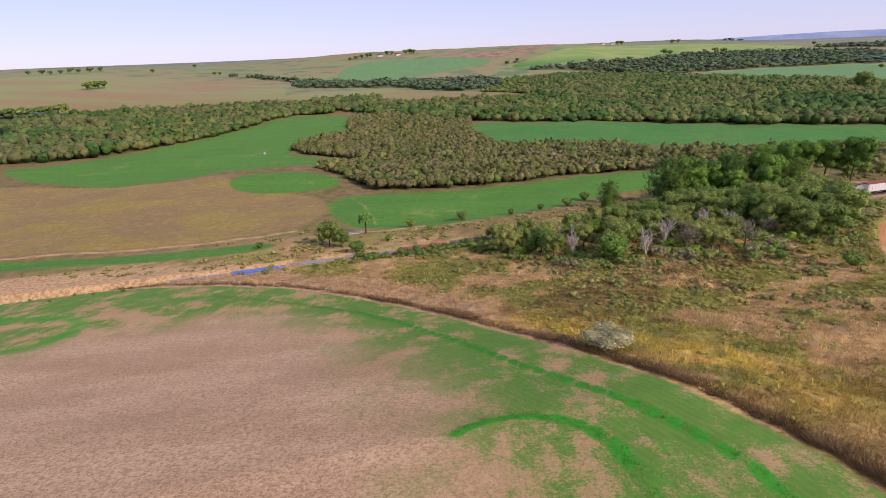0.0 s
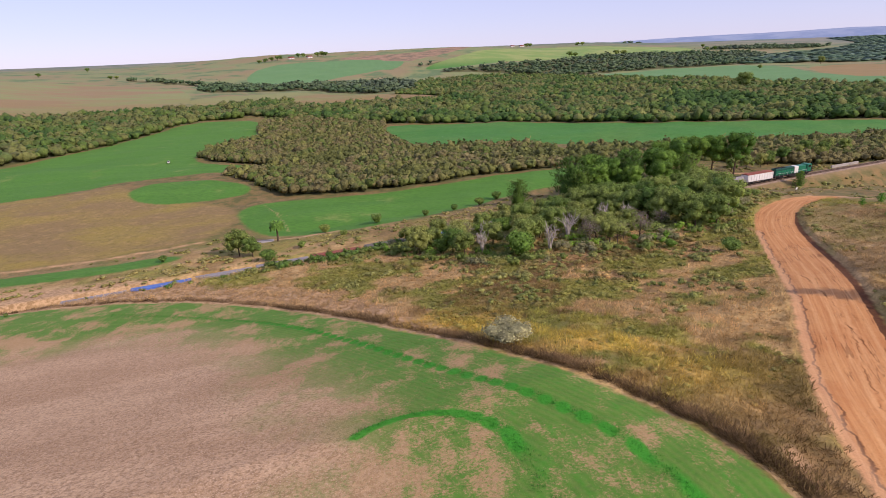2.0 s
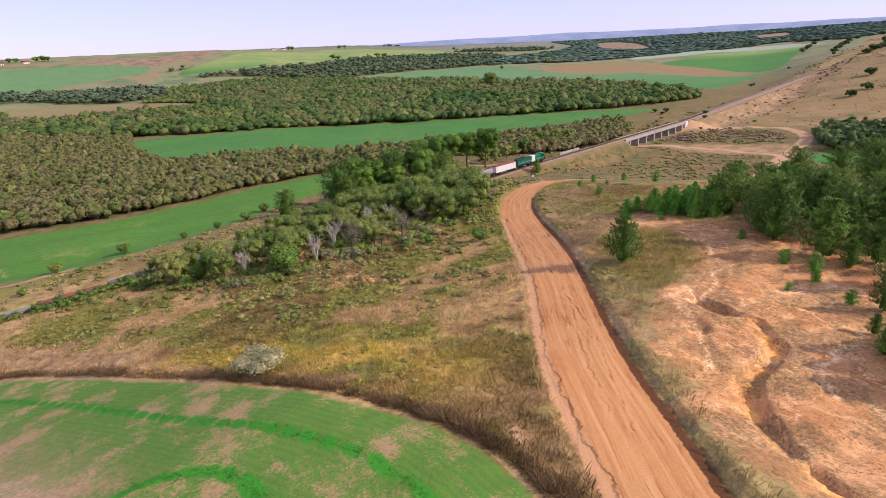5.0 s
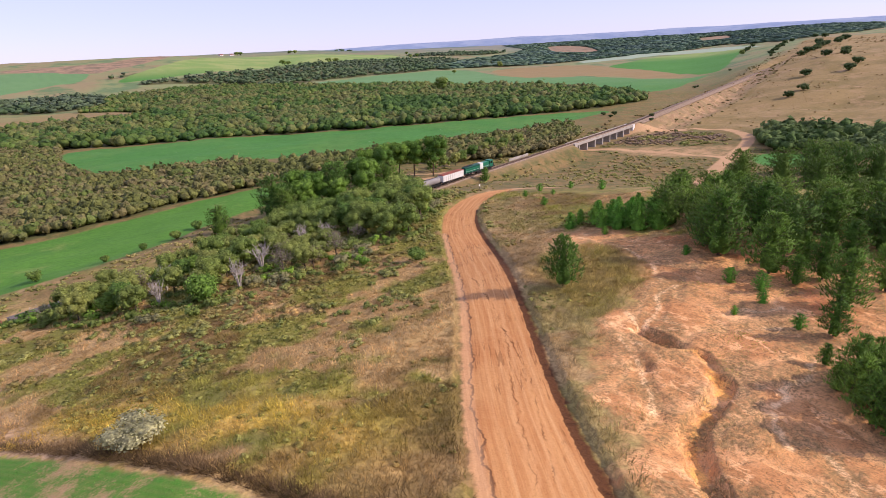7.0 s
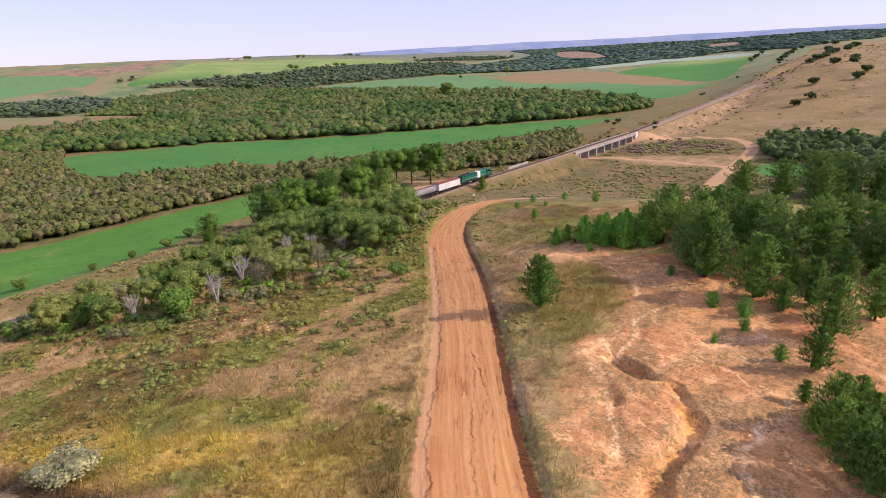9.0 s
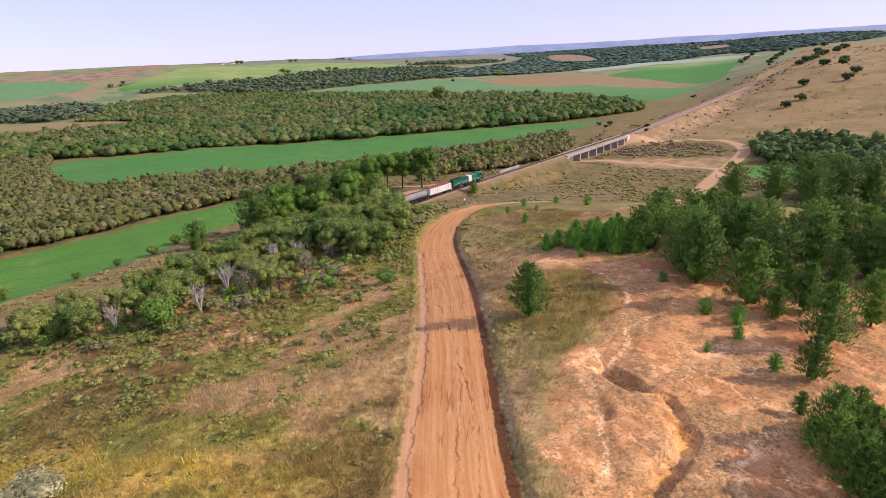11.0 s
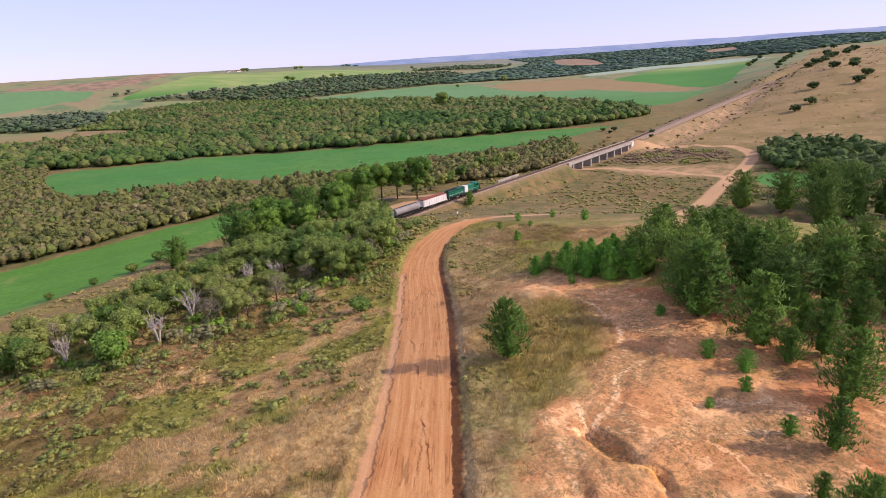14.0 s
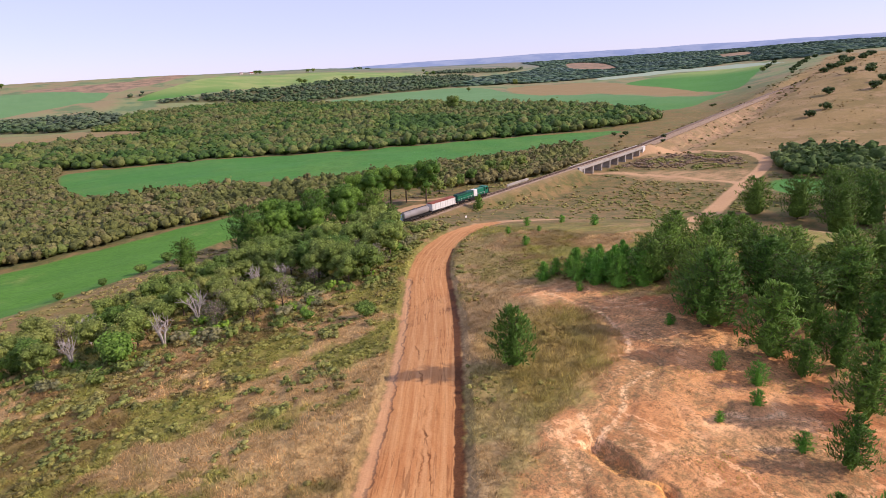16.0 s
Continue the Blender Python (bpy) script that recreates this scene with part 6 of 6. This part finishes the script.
low_scrub("cutting_weeds", x, y, 0.9 + 2.4 * g ** 3, blend((150, 126, 84), (110, 112, 62), gen.random(len(x))), 14, 96, "dry weeds on the banks of the railway cutting", 0.26, 0.7, 2)
x, y, gen = scatter(5200, 340, 1150, 120, 560, 97)
keep = (signed(x, y, HILL, 12) > 2) & (gen.random(len(x)) < 0.25 + 0.75 * smooth(0.45, 0.65, hashed_noise(x, y, 40, 98)))
x, y = x[keep], y[keep]
g = gen.random(len(x))
low_scrub("hill_tufts", x, y, (0.7 + 1.2 * g * g) * (0.7 + np.hypot(x, y) / 900), blend((184, 154, 108), (130, 112, 70), gen.random(len(x))), 8, 99, "dry tussocks on the grazed hillside", 0.34, 0.55, 1)
# shrubs in front of the cutting
gen = np.random.default_rng(83)
u = np.concatenate([gen.uniform(-2, 75, 150), gen.uniform(-120, -26, 24), gen.uniform(-26, -1.9, 60)])
x, y = (np.array(q) for q in (RAIL_O[0] + RAIL_D[0] * u, RAIL_O[1] + RAIL_D[1] * u))
off = gen.uniform(-13, -5.5, len(u))
x, y = x + RAIL_N[0] * off, y + RAIL_N[1] * off
g = gen.random(len(u))
low_scrub("cutting_scrub", x, y, (1.2 + 1.6 * g) * np.where(u < -26, 0.55, 1.0), blend((120, 128, 64), (96, 130, 56), g), 60, 84, "leafy green shrubs along the railway cutting")


# ---- railway ----
M_STEEL = plain("rail_steel", (120, 98, 82), 0.7, 0.3, grain=0.2)
M_BALLAST = plain("ballast", (160, 138, 116), 0.95, grain=0.25, vary=0.6)
M_SLEEPER = plain("sleepers", (96, 82, 72), 0.9, grain=0.2)
M_CONCRETE = plain("concrete", (176, 168, 158), 0.9, grain=1.0, vary=0.35)
M_WHITE = plain("white_paint", (222, 218, 212), 0.6, grain=0.8, vary=0.15)
M_GREEN = plain("green_paint", (20, 112, 84), 0.4, grain=0.8, vary=0.2)
M_GREEN_D = plain("dark_green_paint", (14, 76, 62), 0.45, grain=0.8, vary=0.25)
M_RUST = plain("rust_red_roof", (150, 84, 66), 0.7, grain=0.6, vary=0.4)
M_GREY = plain("grey_paint", (150, 144, 140), 0.6, grain=0.8, vary=0.35)
M_BLUE = plain("blue_paint", (88, 122, 186), 0.5, grain=0.8, vary=0.3)
M_BLACK = plain("grimy_black", (36, 34, 34), 0.7, grain=0.4, vary=0.3)
M_ROOF = plain("weathered_roof", (116, 108, 102), 0.8, grain=0.6, vary=0.4)
M_GLASS = plain("dark_window", (24, 28, 32), 0.15, grain=0.8, vary=0.1)


def solid(name, boxes, material, parent=None, bevel=0.03, label=""):
    """Bevelled blocks (x0, y0, z0, x1, y1, z1), joined in one mesh."""
    bm = bmesh.new()
    for b in boxes:
        lo, hi = Vector(b[:3]), Vector(b[3:6])
        bmesh.ops.create_cube(bm, size=1, matrix=Matrix.Translation((lo + hi) / 2) @ Matrix.Diagonal((*(hi - lo), 1)))
    if bevel:
        bmesh.ops.bevel(bm, geom=bm.edges[:], offset=bevel, segments=1, affect="EDGES")
    me = bpy.data.meshes.new(name)
    bm.to_mesh(me)
    bm.free()
    me.materials.append(material)
    ob = new(name, me)
    ob.parent = parent
    if label:
        tagged(ob, label)
    return ob


def barrel(name, p, q, r, material, parent, sides=16, label=""):
    """A capped cylinder from p to q."""
    p, q = Vector(p), Vector(q)
    bm = bmesh.new()
    bmesh.ops.create_cone(bm, cap_ends=True, segments=sides, radius1=r, radius2=r, depth=(q - p).length,
                          matrix=Matrix.Translation((p + q) / 2) @ (q - p).to_track_quat("Z", "Y").to_matrix().to_4x4())
    bmesh.ops.bevel(bm, geom=[e for e in bm.edges if len({v.co.to_tuple(3) for v in e.verts}) == 2 and e.calc_face_angle(0) > 1], offset=r * 0.12, segments=2, affect="EDGES")
    me = bpy.data.meshes.new(name)
    bm.to_mesh(me)
    bm.free()
    me.materials.append(material)
    ob = new(name, me)
    ob.parent = parent
    if label:
        tagged(ob, label)
    return ob


RAIL_TURN = math.degrees(math.atan2(RAIL_D[1], RAIL_D[0]))


def on_rail(u, s=0.0, dz=0.0):
    return RAIL_O[0] + RAIL_D[0] * u + RAIL_N[0] * s, RAIL_O[1] + RAIL_D[1] * u + RAIL_N[1] * s, float(rail_height(u)) + dz


def strip(name, us, profile, material, parent, label=""):
    """A section (s, z) drawn along the line."""
    v = np.array([on_rail(u, s, z) for u in us for s, z in profile])
    k, n = len(profile), len(us)
    j = np.arange(k)
    f = np.vstack([np.stack([i * k + j, i * k + (j + 1) % k, (i + 1) * k + (j + 1) % k, (i + 1) * k + j], 1) for i in range(n - 1)])
    return part(name, v, f, material, parent, label)


track = tagged(new("railway_track"), "single railway track on grey stone ballast", "railway track", kind="structure")
US = np.concatenate([np.arange(-160, 330, 8.0), np.arange(330, 790, 25.0)])
strip("formation", US[US > 312], [(-4.6, -1.4), (-3.4, -0.5), (3.2, -0.5), (4.2, -1.4)], M_BALLAST, track)
strip("ballast", US, [(-2.3, -0.75), (-1.35, -0.2), (1.35, -0.2), (2.3, -0.75)], M_BALLAST, track)
for side in (-0.535, 0.535):
    strip("rail", US, [(side - 0.06, -0.16), (side - 0.035, 0.0), (side + 0.035, 0.0), (side + 0.06, -0.16)], M_STEEL, track)
quads = []
for u in np.arange(-60, 345, 0.65):
    o = np.array(on_rail(u, 0, -0.17))
    a, b = np.array([RAIL_D[0], RAIL_D[1], 0]) * 0.11, np.array([RAIL_N[0], RAIL_N[1], 0]) * 1.0
    t, w = np.array([0, 0, 0.05]), np.array([0, 0, -0.12])
    top = [o - a - b + t, o + a - b + t, o + a + b + t, o - a + b + t]
    low = [q + w for q in top]
    quads += [top, [low[0], low[1], top[1], top[0]], [low[1], low[2], top[2], top[1]], [low[2], low[3], top[3], top[2]], [low[3], low[0], top[0], top[3]]]
v = np.array(quads).reshape(-1, 3)
sl = part("sleepers", v, np.arange(len(v)).reshape(-1, 4), M_SLEEPER, track)
sl["kind"] = "stuff"

# bridge: slab deck with side beams on wall piers
bridge = tagged(new("railway_bridge"), "low concrete railway bridge on wall piers", "bridge", kind="structure")
bridge.matrix_basis = pose(*on_rail((BRIDGE[0] + BRIDGE[1]) / 2), 0, 0, RAIL_TURN)
HALF = (BRIDGE[1] - BRIDGE[0]) / 2 + 3
solid("deck", [(-HALF, -2.6, -1.0, HALF, 2.6, -0.62)], M_CONCRETE, bridge)
solid("side_beam", [(-HALF, -2.75, -1.7, HALF, -2.45, -0.35)], M_CONCRETE, bridge)
solid("side_beam", [(-HALF, 2.45, -1.7, HALF, 2.75, -0.35)], M_CONCRETE, bridge)
for i in range(8):
    k = -HALF + 6 + i * (2 * HALF - 12) / 7
    solid("pier", [(k - 0.55, -2.3, -8.5, k + 0.55, 2.3, -1.0)], M_CONCRETE, bridge, 0.08)
for sgn in (-1, 1):
    solid("abutment", [(min(sgn * HALF, sgn * (HALF - 3.2)), -2.9, -8.0, max(sgn * HALF, sgn * (HALF - 3.2)), 2.9, -0.4)], M_WHITE if sgn > 0 else M_CONCRETE, bridge, 0.06)

# retaining wall beside the line
wall = solid("retaining_wall", [(-8, -0.2, -0.6, 8, 0.2, 0.45)], M_CONCRETE)
wall.matrix_basis = pose(*on_rail(196, 4.6, -0.5), 0, 0, RAIL_TURN)
tagged(wall, "low whitewashed wall beside the railway", "wall", kind="structure")


# ---- train ----
def bogie(parent, x, wheels=2):
    b = solid("bogie", [(x - 1.6, -0.95, 0.45, x + 1.6, -0.8, 0.85), (x - 1.6, 0.8, 0.45, x + 1.6, 0.95, 0.85), (x - 0.3, -0.9, 0.5, x + 0.3, 0.9, 0.9)], M_BLACK, parent)
    span = 2.2
    for i in range(wheels):
        k = x - span / 2 + span * i / (wheels - 1)
        for sgn in (-1, 1):
            barrel("wheel", (k, sgn * 0.5, 0.43), (k, sgn * 0.64, 0.43), 0.43, M_BLACK, b, 14)


def locomotive(u, label):
    root = tagged(new("locomotive"), label, "locomotive", "train on the line")
    L = 10.0
    solid("underframe", [(-L, -1.4, 1.05, L, 1.4, 1.35), (-L - 0.35, -0.3, 0.75, -L, 0.3, 1.1), (L, -0.3, 0.75, L + 0.35, 0.3, 1.1)], M_BLACK, root)
    solid("fuel_tank", [(-2.4, -1.3, 0.4, 2.4, 1.3, 1.05)], M_BLACK, root, 0.15)
    solid("long_hood", [(-L + 0.5, -1.0, 1.35, 0.2, 1.0, 3.75)], M_GREEN_D, root, 0.18, "dark green engine hood")
    solid("white_band", [(0.22, -1.02, 1.35, 2.3, 1.02, 3.78)], M_WHITE, root, 0.1, "white painted body band")
    solid("front_hood", [(2.32, -1.0, 1.35, L - 3.6, 1.0, 3.75)], M_GREEN, root, 0.15)
    solid("hood_roof", [(-L + 0.7, -0.8, 3.76, 0.1, 0.8, 3.9)], M_GREEN_D, root)
    solid("cab", [(L - 3.58, -1.38, 1.35, L - 1.4, 1.38, 4.0)], M_GREEN, root, 0.15, "green locomotive cab")
    solid("short_hood", [(L - 1.38, -0.95, 1.35, L - 0.2, 0.95, 2.9)], M_BLACK, root, 0.15)
    for sgn in (-1, 1):
        solid("side_window", [(L - 3.1, min(sgn * 1.39, sgn * 1.36), 2.8, L - 1.9, max(sgn * 1.39, sgn * 1.36), 3.6)], M_GLASS, root, 0)
        solid("windscreen", [(L - 1.41, sgn * 0.7 - 0.45, 3.0, L - 1.37, sgn * 0.7 + 0.45, 3.7)], M_GLASS, root, 0)
        for i in range(7):
            solid("hood_door", [(-L + 0.9 + i * 1.3, sgn * 1.02 - 0.025, 1.6, -L + 2.0 + i * 1.3, sgn * 1.02 + 0.025, 3.1)], M_GREEN, root, 0.01)
        solid("handrail", [(-L + 0.3, sgn * 1.35 - 0.02, 2.2, L - 3.7, sgn * 1.35 + 0.02, 2.25)] + [(k - 0.02, sgn * 1.35 - 0.02, 1.35, k + 0.02, sgn * 1.35 + 0.02, 2.22) for k in np.linspace(-L + 0.4, L - 3.8, 9)], M_WHITE, root, 0)
    for i in range(3):
        solid("radiator_fan", [(-L + 1.4 + i * 1.8, -0.6, 3.9, -L + 2.8 + i * 1.8, 0.6, 4.05)], M_BLACK, root, 0.05)
    solid("headlight", [(L - 1.42, -0.22, 3.8, L - 1.3, 0.22, 4.0)], M_GLASS, root, 0.02)
    for sgn in (-1, 1):
        bogie(root, sgn * 6.6, 3)
    root.matrix_basis = pose(*on_rail(u), 0, 0, RAIL_TURN)
    return root


def wagon(u, body, roof, label, shape="hopper"):
    root = tagged(new("freight_wagon"), label, "freight wagon", "train on the line")
    L = 6.3
    solid("underframe", [(-L, -1.25, 0.95, L, 1.25, 1.2), (-L - 0.35, -0.25, 0.75, -L, 0.25, 1.05), (L, -0.25, 0.75, L + 0.35, 0.25, 1.05)], M_BLACK, root)
    if shape == "tank":
        barrel("tank", (-L + 0.3, 0, 2.45), (L - 0.3, 0, 2.45), 1.22, body, root, 20)
        barrel("dome", (0, 0, 3.5), (0, 0, 3.95), 0.45, body, root, 12)
        solid("walkway", [(-L + 0.6, -0.25, 3.7, L - 0.6, 0.25, 3.76)], M_BLACK, root, 0)
    else:
        solid("body", [(-L + 0.1, -1.4, 1.2, L - 0.1, 1.4, 3.55)], body, root, 0.06)
        solid("roof", [(-L, -1.42, 3.56, L, 1.42, 3.72), (-L + 0.2, -0.8, 3.72, L - 0.2, 0.8, 3.84)], roof, root, 0.05)
        for sgn in (-1, 1):
            for i in range(10):
                solid("side_rib", [(-L + 0.5 + i * 1.27, min(sgn * 1.4, sgn * 1.49), 1.25, -L + 0.6 + i * 1.27, max(sgn * 1.4, sgn * 1.49), 3.5)], body, root, 0)
    for sgn in (-1, 1):
        bogie(root, sgn * 4.4)
    root.matrix_basis = pose(*on_rail(u), 0, 0, RAIL_TURN)
    return root


FRONT = 169.0
locomotive(FRONT - 10.4, "green and white diesel locomotive leading freight train")
u = FRONT - 27.6
KINDS = [(M_WHITE, M_RUST, "whitish hopper wagon with rust-red roof", "hopper"), (M_GREY, M_GREY, "grey tank wagon in the freight train", "tank"), (M_BLUE, M_BLUE, "faded blue covered wagon in the freight train", "hopper"),
         (M_GREY, M_ROOF, "grey covered hopper wagon in the freight train", "hopper"), (M_WHITE, M_GREY, "whitish covered wagon with grey roof", "hopper")]
for k in (0, 1, 2, 3, 1, 0, 3, 0, 3, 2, 3, 0, 4, 4, 2, 4):
    wagon(u, *KINDS[k])
    u -= 13.5

# ---- small things ----
def farmhouse(x, y, turn, label):
    root = tagged(new("farmhouse"), label, "house")
    solid("wall", [(-7, -4, -1.5, 7, 4, 3.2)], M_WHITE, root, 0.05)
    for sgn in (-1, 1):
        v = np.array([(-7.6, sgn * 4.7, 2.9), (7.6, sgn * 4.7, 2.9), (7.6, 0, 5.6), (-7.6, 0, 5.6)])
        v = np.vstack([v, v + np.array([0, 0, 0.25])])
        part("roof", v, np.array([(0, 1, 2, 3), (4, 5, 6, 7), (0, 1, 5, 4), (1, 2, 6, 5), (2, 3, 7, 6), (3, 0, 4, 7)]), M_RUST, root)
    for k in (-4.5, 0.5, 4.5):
        solid("window", [(k - 0.6, -4.04, 1.0, k + 0.6, -3.98, 2.2)], M_GLASS, root, 0)
    solid("door", [(-2.4, -4.05, -0.2, -1.4, -3.98, 2.0)], M_RUST, root, 0)
    return plant(root, x, y, 1.0, turn, 0.0)


for x, y, turn in ((548, 2070, 25), (585, 2078, 10), (-120, 1560, 40), (-165, 1555, 15)):
    farmhouse(x, y, turn, "small white farmhouse with red roof on the ridge")

sign = tagged(new("road_sign"), "small white sign on a wooden post", "sign")
solid("post", [(-0.06, -0.06, -0.3, 0.06, 0.06, 1.6)], M_SLEEPER, sign, 0.01)
solid("board", [(-0.4, -0.09, 1.0, 0.4, -0.06, 1.55)], M_WHITE, sign, 0.01)
plant(sign, 123, 141, 1.0, 20)

slab = tagged(solid("concrete_slab", [(-3, -1.2, -0.3, 3, 1.2, 0.35)], M_CONCRETE), "pale concrete slab beside the palm", "slab")
plant(slab, -29.5, 162, 1.0, 12)


def car(label):
    """A small saloon car."""
    root = tagged(new("car"), label, "car")
    bm = bmesh.new()
    side = [(-2.05, 0.35), (-2.1, 0.75), (-1.3, 0.88), (1.25, 0.92), (2.0, 0.8), (2.1, 0.4)]
    rows = [[bm.verts.new((x, s * 0.82, z)) for x, z in side] for s in (-1, 1)]
    n = len(side)
    for i in range(n):
        bm.faces.new((rows[0][i], rows[0][(i + 1) % n], rows[1][(i + 1) % n], rows[1][i]))
    bm.faces.new(rows[0][::-1])
    bm.faces.new(rows[1])
    bmesh.ops.recalc_face_normals(bm, faces=bm.faces[:])
    bmesh.ops.bevel(bm, geom=bm.edges[:], offset=0.06, segments=2, affect="EDGES")
    me = bpy.data.meshes.new("body")
    bm.to_mesh(me)
    bm.free()
    me.materials.append(M_WHITE)
    body = new("body", me)
    body.parent = root
    solid("cabin", [(-1.3, -0.68, 0.88, 0.75, 0.68, 1.38)], M_GLASS, root, 0.16)
    solid("roof", [(-1.0, -0.6, 1.36, 0.4, 0.6, 1.43)], M_WHITE, root, 0.03)
    for x in (-1.3, 1.3):
        for s in (-1, 1):
            barrel("wheel", (x, s * 0.66, 0.3), (x, s * 0.86, 0.3), 0.3, M_BLACK, root, 16)
    return root


plant(car("small white car parked on the green field"), -107, 331, 0.9, 108, 0.0)
